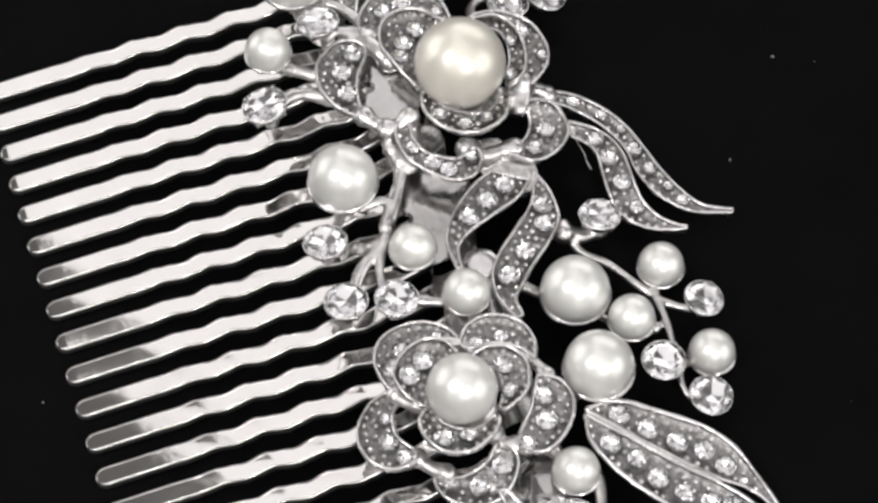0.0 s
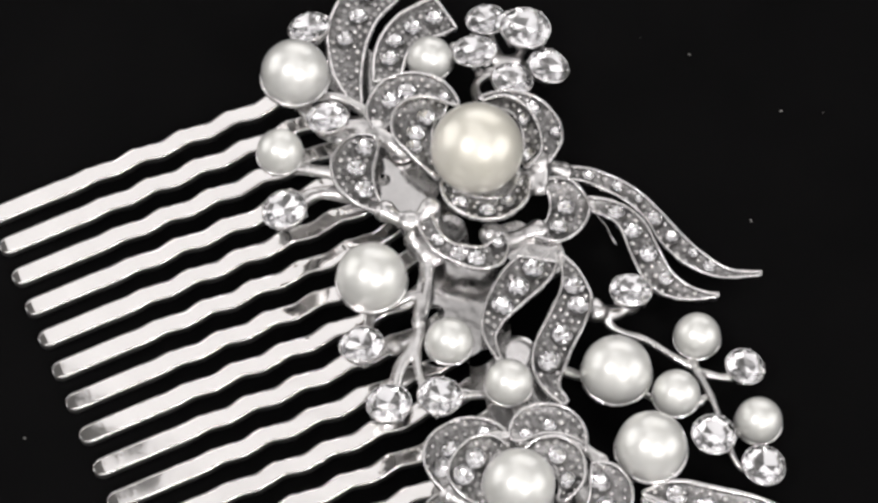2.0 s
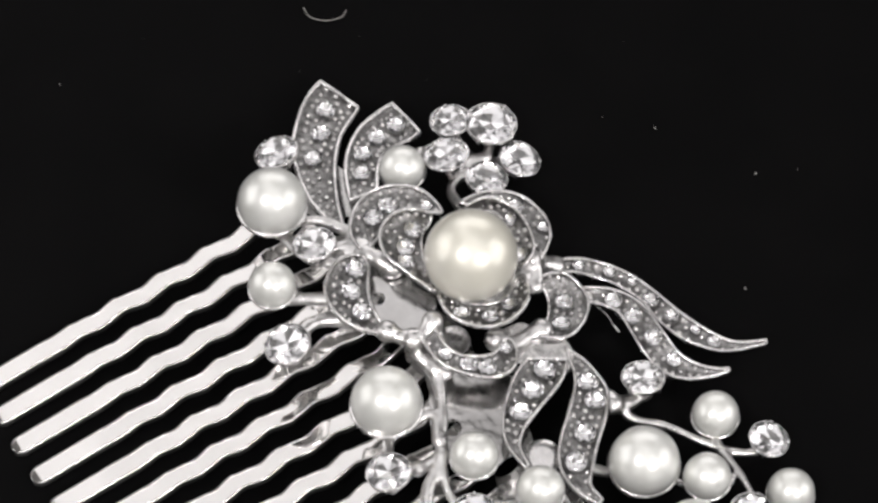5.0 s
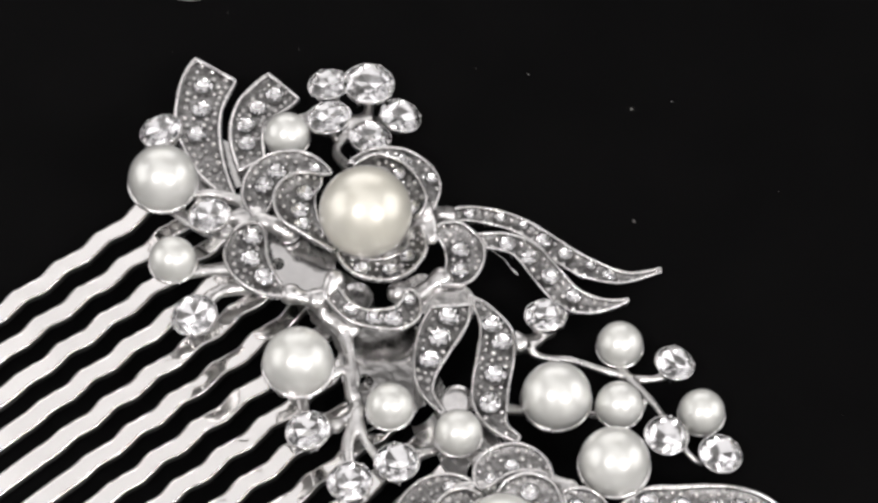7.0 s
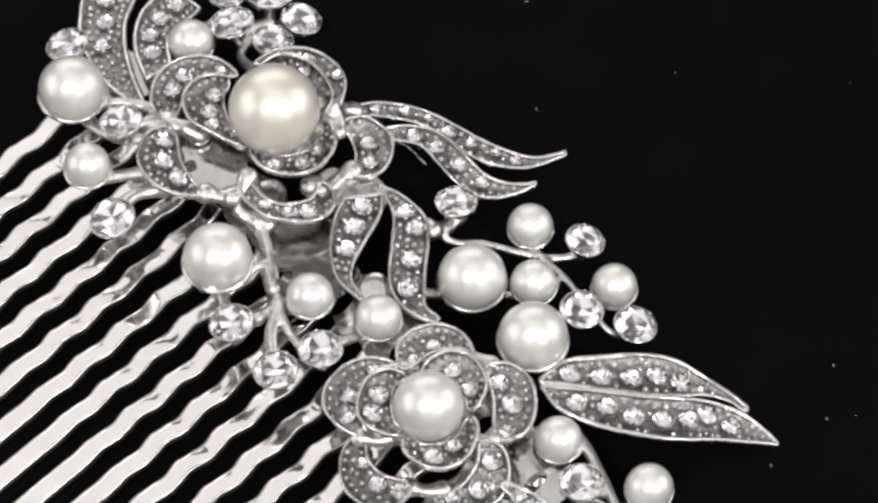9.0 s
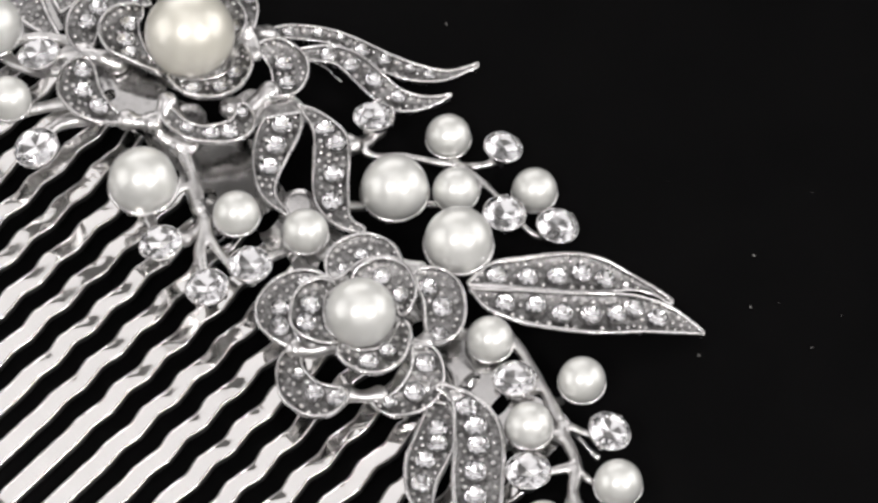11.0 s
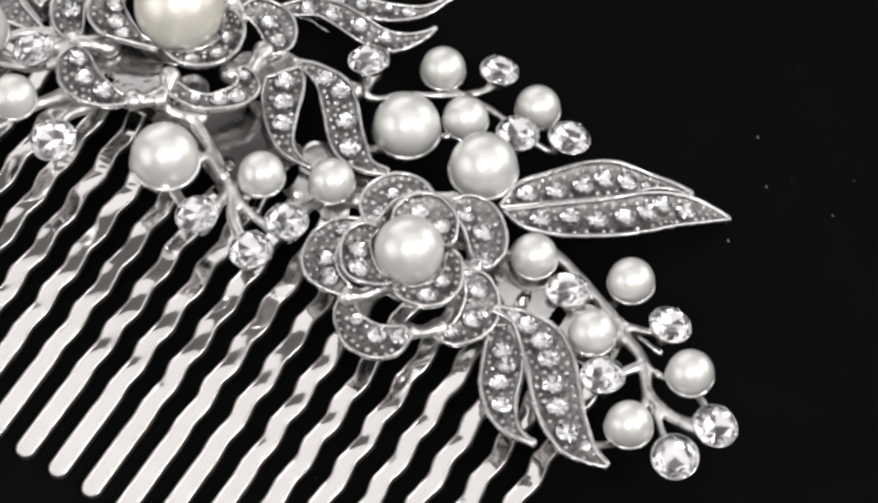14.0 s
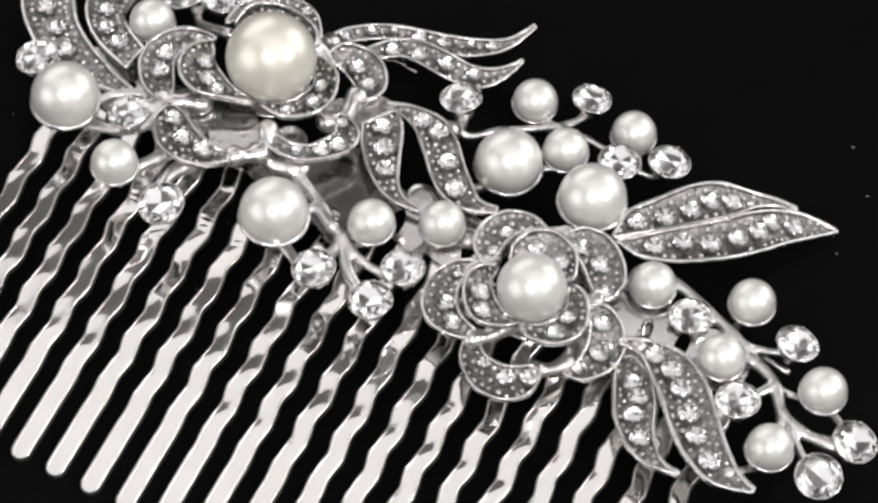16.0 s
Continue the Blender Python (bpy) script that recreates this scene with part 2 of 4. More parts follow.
def tooth_mesh(seed, lean):
    """A flat zigzag wire: a dented top face between two narrow rounded rims."""
    rnd = random.Random(seed)
    bm = bmesh.new()
    length, n, half, thick = 33.6, 230, 0.88, 0.46
    rings, kinks = [], []
    ph = rnd.uniform(-0.12, 0.12)
    deep = [rnd.uniform(0.25, 1.0) for _ in range(14)]
    side = rnd.uniform(-0.5, 0.5)
    rough_from, rough_to = (24.5 + rnd.uniform(-1.5, 1.5), 28.5 + rnd.uniform(-1.0, 2.0)) if rnd.random() < 0.7 else (40.0, 41.0)
    for i in range(n + 1):
        s = length * (i / n) ** 1.25
        end = math.sqrt(max(0.0, 1 - (1 - min(1.0, s / 0.88)) ** 2))
        grow = min(1.0, max(0.0, (s - 6.0) / 7.0))
        root = min(1.0, max(0.0, (s - 9.0) / 9.0))
        wave = 2 * math.pi * s / 4.5 + ph
        # both edges run in shallow hollows that meet in sharp corners, half a wave apart
        left, right = (0.20 * grow * (0.9 - 2 * abs(math.sin(wave / 2 - turn_by))) for turn_by in (0.53, -0.90))
        # the slight bow of the whole tooth, and its climb to the back plate
        z = 0.17 * math.sin(math.pi * s / length) + 0.006 * max(0.0, s - 21.0) ** 2
        roll = radians(0.8) * math.sin(s * 0.5 + seed) + radians(lean) * root * -0.15
        w, t = half * (0.06 + 0.94 * end) * (1 + 0.06 * grow * math.cos(2 * wave)), thick * (0.8 + 0.2 * end)
        c, q = math.cos(roll), math.sin(roll)
        # one dent pressed into each bend, deeper towards the root
        turn = (wave + 2.4) / (2 * math.pi)
        dent = (0.25 + 0.75 * root) * grow * deep[int(turn) % 14]

        def face(a):
            u = (turn + 0.10 * a + 0.12 * a * a + side * 0.1) % 1.0
            bowl = math.sin(math.pi * min(1.0, u / 0.72)) ** 1.3 if u < 0.72 else 0.0
            ridge = 0.0
            if rough_from < s < rough_to:
                ridge = 0.03 * math.sin(s * 2 * math.pi / 0.7 + 2.6 * a + 2.2 * math.sin(2.3 * s + seed)) * (1 - a * a) * math.sin(1.7 * s + 2 * a + seed)
            return -(0.05 + 0.006 * lean) * dent * bowl * (1 + 0.5 * a) + ridge

        shape = [(-1, -0.55), (-0.85, -1), (0.85, -1), (1, -0.55), (1, 0.45), (0.96, 0.76), (0.87, 0.95), (0.79, 1.0)]
        shape += [(a, 0.945 + face(a / 0.73)) for a in (0.73, 0.45, 0.15, -0.15, -0.45, -0.73)]
        shape += [(-0.79, 1.0), (-0.87, 0.95), (-0.96, 0.76), (-1, 0.45)]
        kinks.append(math.floor(wave / math.pi - 0.5) if grow > 0.3 else 0)
        rings.append([bm.verts.new(Vector((s, (left * (1 + a) - right * (1 - a)) / 2 + a * w * c - b * t * q, z + a * w * q + b * t * c)) * MM) for a, b in shape])
    m = len(rings[0])
    for a, c in zip(rings, rings[1:]):
        for k in range(m):
            bm.faces.new((a[k], a[(k + 1) % m], c[(k + 1) % m], c[k])).material_index = 0 if 7 < k < 13 else 1
        for k in (7, 8, 13, 14):
            bm.edges.get((a[k], c[k])).smooth = False
    # a crease across the tooth at each bend
    for i in range(1, n):
        if kinks[i] != kinks[i - 1]:
            for k in range(m):
                bm.edges.get((rings[i][k], rings[i][(k + 1) % m])).smooth = False
    bm.faces.new(rings[0][::-1])
    bm.faces.new(rings[-1])
    return mesh_of("tooth", bm, TOOTH_SILVER, TOOTH_RIM)


tooth_meshes = [[tooth_mesh(3 * k + j, lean) for k in range(5)] for j, lean in enumerate((2, 4, 7))]
for k in range(TEETH):
    p = (TIP + k * STEP + 0.004 * (k - 8) ** 2 * STEP.normalized()) * MM
    me = tooth_meshes[0 if k < 4 else 1 if k < 7 or k > 15 else 2][k * 7 % 5]
    part("tooth", me, comb, Matrix.Translation(p) @ pose(0, 0, 0, 0, 0, TURN) @ pose(0, 0, 0, 0, -RISE, 0))


def spine():
    """The pierced back plate from which the teeth grow."""
    bm = bmesh.new()
    along = STEP.normalized()
    across = Vector((math.cos(radians(TURN)), math.sin(radians(TURN)), 0))
    root = TIP + across * 32.0
    long = STEP.length * (TEETH - 1)
    edges = []

    def loop(pts):
        vs = [bm.verts.new(p) for p in pts]
        edges.extend(bm.edges.new((vs[i], vs[(i + 1) % len(vs)])) for i in range(len(vs)))

    def spot(a, b):
        return (root + along * a + across * b) * MM + Vector((0, 0, 3.1 * MM))

    outer = [spot(-1 + (long + 2) * i / 60, 0.2 + 0.25 * math.cos(i * 1.9)) for i in range(61)]
    outer += [spot(long + 1 - (long + 2) * i / 60, 4.9 + 0.5 * math.sin(i * 0.8)) for i in range(61)]
    loop(outer)
    for i in range(17):
        a, b = (i + 1.5) * STEP.length, 2.0 + 0.35 * math.sin(i * 2.1)
        loop([spot(a + 0.62 * math.cos(w), b + 1.25 * math.sin(w)) for w in (2 * math.pi * k / 20 for k in range(20))])
    bmesh.ops.triangle_fill(bm, edges=edges, use_beauty=True)
    for v in bm.verts:
        d = (v.co / MM - root).dot(across)
        v.co.z += 0.0011 * math.sin(min(1.0, max(0.0, d / 8)) * math.pi)
    faces = bm.faces[:]
    made = bmesh.ops.extrude_face_region(bm, geom=faces)
    bmesh.ops.translate(bm, verts=[v for v in made["geom"] if isinstance(v, bmesh.types.BMVert)], vec=(0, 0, -0.8 * MM))
    bmesh.ops.recalc_face_normals(bm, faces=bm.faces[:])
    for e in bm.edges:
        e.smooth = len(e.link_faces) == 2 and e.calc_face_angle(0.0) < 0.6
    return mesh_of("comb_spine", bm, PLATE)


part("comb_spine", spine(), comb, label="pierced cast silver back plate")

# bands: pairs of edge points (left x, y, z, right x, y, z) in millimetres; stones as (place along, across) and their radius
BANDS = [
    ("leaf", [(-18.7, 4.8, 6.5, -17.7, 4.4, 6.5), (-20.9, 7.2, 6.0, -18.9, 8.2, 6.0), (-22.5, 10.1, 5.4, -19.5, 11.6, 5.4), (-23.5, 13.4, 4.5, -19.5, 14.8, 4.5), (-23.5, 17.0, 3.6, -18.9, 17.3, 3.6), (-23.0, 19.6, 3.2, -18.6, 18.3, 3.2), (-22.2, 21.2, 3.0, -18.5, 18.9, 3.0)],
     [(4.45, 0.45), (3.3, 0.55), (2.4, 0.45)], 0.74),
    ("leaf", [(-17.6, 7.6, 6.3, -15.4, 8.8, 6.3), (-18.4, 10.6, 5.5, -15.7, 11.5, 5.5), (-18.6, 13.5, 4.5, -15.5, 13.7, 4.5), (-18.0, 16.5, 3.5, -14.6, 15.1, 3.5), (-16.7, 18.7, 2.8, -13.4, 16.4, 2.8), (-15.6, 20.1, 2.3, -12.8, 17.5, 2.3)],
     [(4.1, 0.5), (2.95, 0.5), (1.85, 0.45), (0.9, 0.5)], 0.70),
    ("wing", [(-0.7, 4.6, 4.0, -0.0, 3.7, 4.0), (2.1, 6.0, 3.0, 2.1, 4.7, 3.0), (4.5, 6.4, 2.0, 4.0, 5.0, 2.0), (6.9, 6.0, 1.4, 6.2, 4.7, 1.4), (9.3, 4.6, 1.3, 8.5, 3.4, 1.3), (11.6, 2.9, 1.3, 10.3, 1.5, 1.3), (14.1, 1.4, 1.3, 12.9, 0.0, 1.3), (16.5, 0.5, 1.3, 15.9, -0.5, 1.3), (18.6, 0.7, 1.4, 18.7, 0.3, 1.4), (19.4, 1.0, 1.4, 19.4, 0.6, 1.4)],
     [(1.25, 0.45), (2.45, 0.4), (3.3, 0.3), (4.15, 0.5), (5.0, 0.35), (5.8, 0.25), (6.5, 0.4)], 0.60),
    ("wing", [(3.2, 3.0, 3.5, 3.8, 1.7, 3.5), (5.5, 3.3, 3.2, 5.5, 1.6, 3.2), (7.5, 2.6, 3.4, 6.7, 0.8, 3.4), (9.0, 1.4, 3.6, 7.8, -0.8, 3.6), (10.5, -0.4, 3.4, 9.1, -2.5, 3.4), (11.9, -1.8, 2.8, 10.5, -3.7, 2.8), (13.6, -2.7, 2.6, 12.6, -4.2, 2.6), (15.5, -2.9, 2.5, 14.9, -3.7, 2.5), (16.4, -2.7, 2.5, 16.4, -3.0, 2.5)],
     [(1.3, 0.5), (2.65, 0.55), (3.85, 0.4), (5.15, 0.3)], 0.66),
    ("petal", [(0.1, 2.9, 6.0, -0.7, 1.8, 6.0), (2.0, 3.1, 5.2, 0.0, 1.5, 5.2), (3.7, 1.5, 4.8, 0.5, 0.5, 4.8), (3.8, -0.8, 5.2, 0.6, -1.1, 5.2), (2.7, -2.9, 5.8, 0.2, -2.5, 5.8), (0.9, -3.7, 6.2, -0.4, -3.2, 6.2)],
     [(2.1, 0.6), (3.4, 0.55), (4.65, 0.65)], 0.68),
    ("petal", [(-16.2, 1.5, 8.3, -15.0, 1.2, 7.7), (-17.7, 0.2, 8.6, -14.9, -0.3, 8.0), (-18.3, -2.3, 8.8, -14.7, -1.9, 8.2), (-17.3, -4.4, 8.8, -14.2, -3.3, 8.2), (-15.4, -5.6, 8.5, -13.5, -4.4, 7.9), (-12.9, -6.1, 8.3, -12.3, -5.2, 7.7)],
     [(1.0, 0.6), (2.15, 0.6), (3.3, 0.7)], 0.72),
    ("petal", [(-16.2, 1.9, 7.5, -14.8, 2.5, 7.5), (-17.1, 4.4, 7.8, -14.3, 4.4, 7.8), (-16.5, 6.8, 8.0, -13.7, 5.6, 8.0), (-14.4, 8.4, 8.0, -12.7, 6.3, 8.0), (-11.7, 8.5, 7.9, -11.5, 6.5, 7.9), (-9.0, 6.7, 7.8, -10.1, 6.2, 7.8)],
     [(1.5, 0.6), (2.45, 0.65), (4.4, 0.65)], 0.72),
    ("petal", [(-8.1, 8.0, 7.6, -7.7, 7.5, 7.6), (-5.7, 9.3, 7.4, -5.2, 8.1, 7.4), (-3.0, 9.3, 7.2, -3.8, 7.3, 7.2), (-0.8, 7.8, 7.0, -2.3, 6.1, 7.0), (0.0, 6.1, 6.8, -1.5, 4.7, 6.8), (-0.4, 3.6, 6.6, -1.3, 3.4, 6.6)],
     [(3.45, 0.25), (2.1, 0.5)], 0.66),
    ("petal", [(-9.7, -5.2, 8.4, -8.6, -4.7, 8.4), (-9.1, -6.6, 8.3, -7.7, -6.2, 8.3), (-7.6, -8.0, 8.1, -6.3, -7.0, 8.1), (-5.4, -8.6, 7.9, -5.0, -6.9, 7.9), (-3.2, -8.6, 7.8, -3.8, -6.6, 7.8), (-1.7, -7.4, 7.6, -3.1, -5.7, 7.6), (-1.4, -5.0, 7.3, -3.1, -4.3, 7.3)],
     [(1.6, 0.6), (2.9, 0.5), (3.8, 0.5), (5.35, 0.7)], 0.66),
    ("petal", [(-10.5, 5.8, 9.6, -10.0, 5.1, 8.3), (-12.9, 5.0, 10.0, -10.7, 4.1, 8.7), (-14.2, 3.1, 10.2, -10.7, 2.6, 8.9), (-13.6, 0.8, 10.0, -10.4, 1.4, 8.7), (-11.7, -0.5, 9.7, -9.9, 0.3, 8.4), (-9.0, -2.0, 9.2, -8.9, -0.6, 7.9)],
     [(1.4, 0.7), (2.5, 0.6), (3.4, 0.45)], 0.66),
    ("petal", [(-7.7, 6.8, 9.0, -7.1, 6.7, 7.8), (-5.4, 7.8, 9.0, -5.2, 7.1, 7.8), (-3.2, 7.0, 8.9, -3.8, 6.2, 7.7), (-1.7, 5.2, 8.8, -3.0, 4.7, 7.6), (-1.2, 3.4, 8.6, -2.8, 3.5, 7.4), (-1.9, 1.6, 8.4, -2.6, 2.7, 7.2)],
     [(2.05, 0.6), (4.15, 0.6)], 0.60),
    ("petal", [(-8.9, -2.1, 9.0, -8.2, -0.8, 7.8), (-7.3, -3.8, 8.8, -7.1, -1.7, 7.6), (-4.8, -4.4, 8.6, -5.1, -1.7, 7.4), (-2.6, -3.5, 8.4, -3.3, -1.0, 7.2), (-1.2, -1.4, 8.3, -2.6, 0.4, 7.1), (-1.3, 1.0, 8.3, -2.4, 1.6, 7.1)],
     [(1.3, 0.4), (2.35, 0.4), (3.3, 0.6)], 0.62),
    ("ribbon", [(-0.6, -5.8, 6.4, 2.7, -5.5, 6.4), (-1.5, -7.5, 6.5, 2.4, -7.5, 6.5), (-2.0, -10.2, 6.7, 0.8, -10.5, 6.7), (-1.9, -12.6, 6.8, -0.2, -12.5, 6.8), (-1.3, -14.3, 6.8, -0.4, -14.1, 6.8), (0.3, -16.0, 6.6, 0.5, -15.7, 6.6)],
     [(0.6, 0.55), (1.45, 0.55), (2.25, 0.55)], 0.80),
    ("ribbon", [(2.4, -3.9, 5.3, 2.8, -4.1, 5.3), (3.3, -6.0, 5.5, 4.6, -5.4, 5.5), (3.6, -7.7, 5.8, 6.3, -7.7, 5.8), (3.3, -10.3, 6.0, 6.4, -10.2, 6.0), (2.9, -13.0, 6.0, 6.0, -12.7, 6.0), (3.2, -15.3, 6.0, 5.8, -15.0, 6.0), (4.5, -17.1, 6.0, 5.8, -16.6, 6.0), (6.6, -18.3, 6.0, 6.9, -17.8, 6.0)],
     [(1.7, 0.45), (2.45, 0.65), (3.65, 0.6), (4.75, 0.5)], 0.78),
    ("leaf", [(15.1, -24.1, 6.0, 15.1, -24.4, 6.0), (17.2, -22.4, 5.7, 16.9, -24.5, 5.7), (20.4, -21.9, 5.2, 20.0, -24.9, 5.2), (24.3, -21.4, 4.3, 23.9, -25.1, 4.3), (27.1, -21.6, 3.2, 26.9, -24.9, 3.2), (29.7, -22.8, 1.9, 29.3, -24.3, 1.9), (31.8, -24.1, 1.2, 31.3, -24.5, 1.2), (33.0, -25.2, 0.9, 32.8, -25.6, 0.9)],
     [(1.25, 0.55), (2.05, 0.6), (2.7, 0.6), (3.35, 0.5), (4.1, 0.6), (4.85, 0.75)], 0.76),
    ("leaf", [(15.1, -24.7, 6.0, 15.2, -25.0, 6.0), (17.4, -25.0, 5.8, 16.5, -26.8, 5.8), (20.0, -25.3, 5.6, 19.6, -28.5, 5.6), (23.8, -25.9, 5.4, 23.6, -29.6, 5.4), (27.2, -26.0, 4.8, 26.7, -29.8, 4.8), (30.1, -26.1, 3.6, 29.7, -29.4, 3.6), (32.6, -26.8, 2.4, 32.5, -29.2, 2.4), (34.4, -28.1, 1.5, 34.3, -29.0, 1.5), (35.1, -28.8, 1.2, 35.1, -29.0, 1.2)],
     [(1.4, 0.5), (2.2, 0.4), (2.75, 0.55), (3.45, 0.55), (4.15, 0.5), (4.7, 0.35), (5.45, 0.55)], 0.76),
    ("petal", [(3.0, -23.1, 7.2, 4.2, -23.2, 7.2), (3.2, -21.0, 7.4, 4.9, -22.6, 7.4), (4.6, -19.6, 7.5, 6.0, -21.9, 7.5), (6.9, -19.2, 7.5, 7.4, -21.6, 7.5), (8.8, -20.3, 7.5, 8.8, -21.8, 7.5), (9.8, -22.2, 7.4, 9.3, -22.6, 7.4)],
     [(0.95, 0.75), (2.35, 0.75)], 0.76),
    ("petal", [(10.5, -23.2, 7.7, 10.4, -24.2, 7.7), (12.6, -23.3, 7.5, 10.7, -25.2, 7.5), (14.1, -24.7, 7.3, 10.9, -26.2, 7.3), (14.4, -26.9, 7.1, 10.9, -27.2, 7.1), (13.7, -29.1, 6.9, 10.8, -28.4, 6.9), (12.0, -30.3, 6.8, 10.9, -29.6, 6.8)],
     [(1.3, 0.7), (2.85, 0.55), (4.55, 0.5)], 0.76),
    ("petal", [(10.0, -29.9, 7.0, 9.2, -30.4, 7.0), (11.4, -30.7, 6.7, 9.3, -31.5, 6.7), (11.8, -32.7, 6.2, 9.0, -32.2, 6.2), (11.1, -34.6, 5.7, 8.2, -33.1, 5.7), (9.2, -35.7, 5.5, 7.2, -33.8, 5.5), (6.9, -35.7, 5.5, 6.2, -34.1, 5.5), (5.4, -34.6, 5.5, 5.8, -34.2, 5.5)],
     [(1.45, 0.5), (3.1, 0.6), (4.5, 0.7)], 0.74),
    ("petal", [(-1.3, -28.3, 5.6, 0.2, -28.4, 5.6), (-2.1, -30.6, 5.7, 0.1, -30.3, 5.7), (-1.9, -33.2, 5.9, 0.7, -31.6, 5.9), (-0.3, -35.0, 6.0, 1.5, -32.4, 6.0), (1.8, -35.3, 6.0, 2.7, -32.8, 6.0), (3.7, -34.2, 6.0, 3.5, -32.9, 6.0)],
     [(1.4, 0.75), (2.9, 0.7), (4.25, 0.55)], 0.70),
    ("petal", [(3.0, -22.1, 6.8, 2.9, -23.1, 6.8), (0.7, -21.7, 6.8, 1.3, -23.4, 6.8), (-1.5, -22.4, 6.8, 0.1, -24.5, 6.8), (-3.2, -24.5, 6.8, -0.5, -26.0, 6.8), (-3.0, -26.7, 6.6, -0.2, -27.6, 6.6), (-1.3, -28.6, 6.2, 0.6, -28.8, 6.2)],
     [(1.0, 0.65), (2.75, 0.7), (3.75, 0.6)], 0.72),
    ("petal", [(4.7, -24.6, 9.0, 5.2, -24.6, 8.0), (5.8, -23.3, 9.2, 6.4, -24.5, 8.2), (7.7, -22.7, 9.3, 7.4, -24.7, 8.3), (9.6, -23.7, 9.3, 8.2, -25.8, 8.3), (10.3, -25.8, 9.2, 8.6, -27.0, 8.2), (9.5, -28.2, 9.0, 8.5, -27.8, 8.0)],
     [(2.1, 0.65), (3.55, 0.7)], 0.72),
    ("petal", [(3.7, -24.5, 9.3, 3.6, -24.8, 8.3), (2.0, -24.2, 9.5, 2.7, -25.3, 8.5), (0.4, -25.1, 9.6, 2.4, -26.3, 8.6), (-0.5, -27.0, 9.6, 2.3, -27.5, 8.6), (-0.3, -28.8, 9.5, 2.5, -28.7, 8.5), (1.3, -30.0, 9.3, 3.1, -29.3, 8.3), (3.0, -30.4, 9.1, 3.4, -29.5, 8.1)],
     [(2.4, 0.55), (3.5, 0.45)], 0.74),
    ("petal", [(9.2, -28.8, 9.0, 8.5, -28.2, 8.0), (9.3, -30.2, 9.1, 8.0, -29.6, 8.1), (8.3, -32.5, 9.2, 7.1, -30.5, 8.2), (6.4, -33.5, 9.2, 5.9, -30.8, 8.2), (4.5, -33.1, 9.2, 4.7, -30.7, 8.2), (3.2, -31.8, 9.1, 4.1, -30.2, 8.1), (3.0, -30.4, 9.0, 3.7, -29.7, 8.0)],
     [(2.15, 0.7), (3.4, 0.45)], 0.74),
    ("leaf", [(11.0, -33.8, 6.0, 11.5, -33.5, 6.0), (12.2, -35.2, 5.8, 13.7, -34.7, 5.8), (12.1, -37.6, 6.5, 15.4, -37.1, 6.5), (11.7, -40.4, 6.9, 15.8, -39.8, 6.9), (11.2, -43.2, 7.0, 15.4, -42.9, 7.0), (11.2, -46.0, 7.0, 14.8, -45.9, 7.0), (11.9, -48.6, 7.0, 14.6, -48.2, 7.0), (13.3, -50.1, 7.0, 14.7, -49.7, 7.0), (14.8, -51.1, 7.0, 15.1, -50.9, 7.0)],
     [(1.5, 0.45), (2.3, 0.5), (3.0, 0.5), (3.8, 0.45), (4.55, 0.45), (5.45, 0.45)], 0.80),
    ("leaf", [(10.5, -34.5, 4.8, 11.9, -34.8, 4.8), (9.1, -37.0, 5.0, 12.4, -37.2, 5.0), (7.8, -39.9, 5.6, 11.5, -40.0, 5.6), (7.4, -42.6, 6.2, 10.0, -42.6, 6.2), (7.8, -44.7, 6.4, 9.4, -44.4, 6.4), (8.9, -46.2, 6.6, 9.5, -46.0, 6.6), (10.0, -47.1, 6.6, 10.1, -47.0, 6.6)],
     [(1.05, 0.5), (1.6, 0.6), (2.15, 0.45), (3.05, 0.5)], 0.74),
]

stone_meshes = {}


def stone_of(r):
    key = round(r, 2)
    if key not in stone_meshes:
        stone_meshes[key] = stone_mesh("rhinestone", key * MM, 0.24, 0.62, 0.30, BRIGHT_FOIL)
    return stone_meshes[key]


BEAD_V = [(1, 0, 0), (-1, 0, 0), (0, 1, 0), (0, -1, 0), (0, 0, 1), (0.72, 0.72, 0.3), (-0.72, 0.72, 0.3), (0.72, -0.72, 0.3), (-0.72, -0.72, 0.3), (0.6, 0, 0.8), (-0.6, 0, 0.8), (0, 0.6, 0.8), (0, -0.6, 0.8)]
BEAD_F = [(4, 9, 11), (4, 11, 10), (4, 10, 12), (4, 12, 9), (9, 5, 11), (11, 6, 10), (10, 8, 12), (12, 7, 9), (9, 0, 5), (5, 2, 11), (11, 2, 6), (6, 1, 10), (10, 1, 8), (8, 3, 12), (12, 3, 7), (7, 0, 9)]


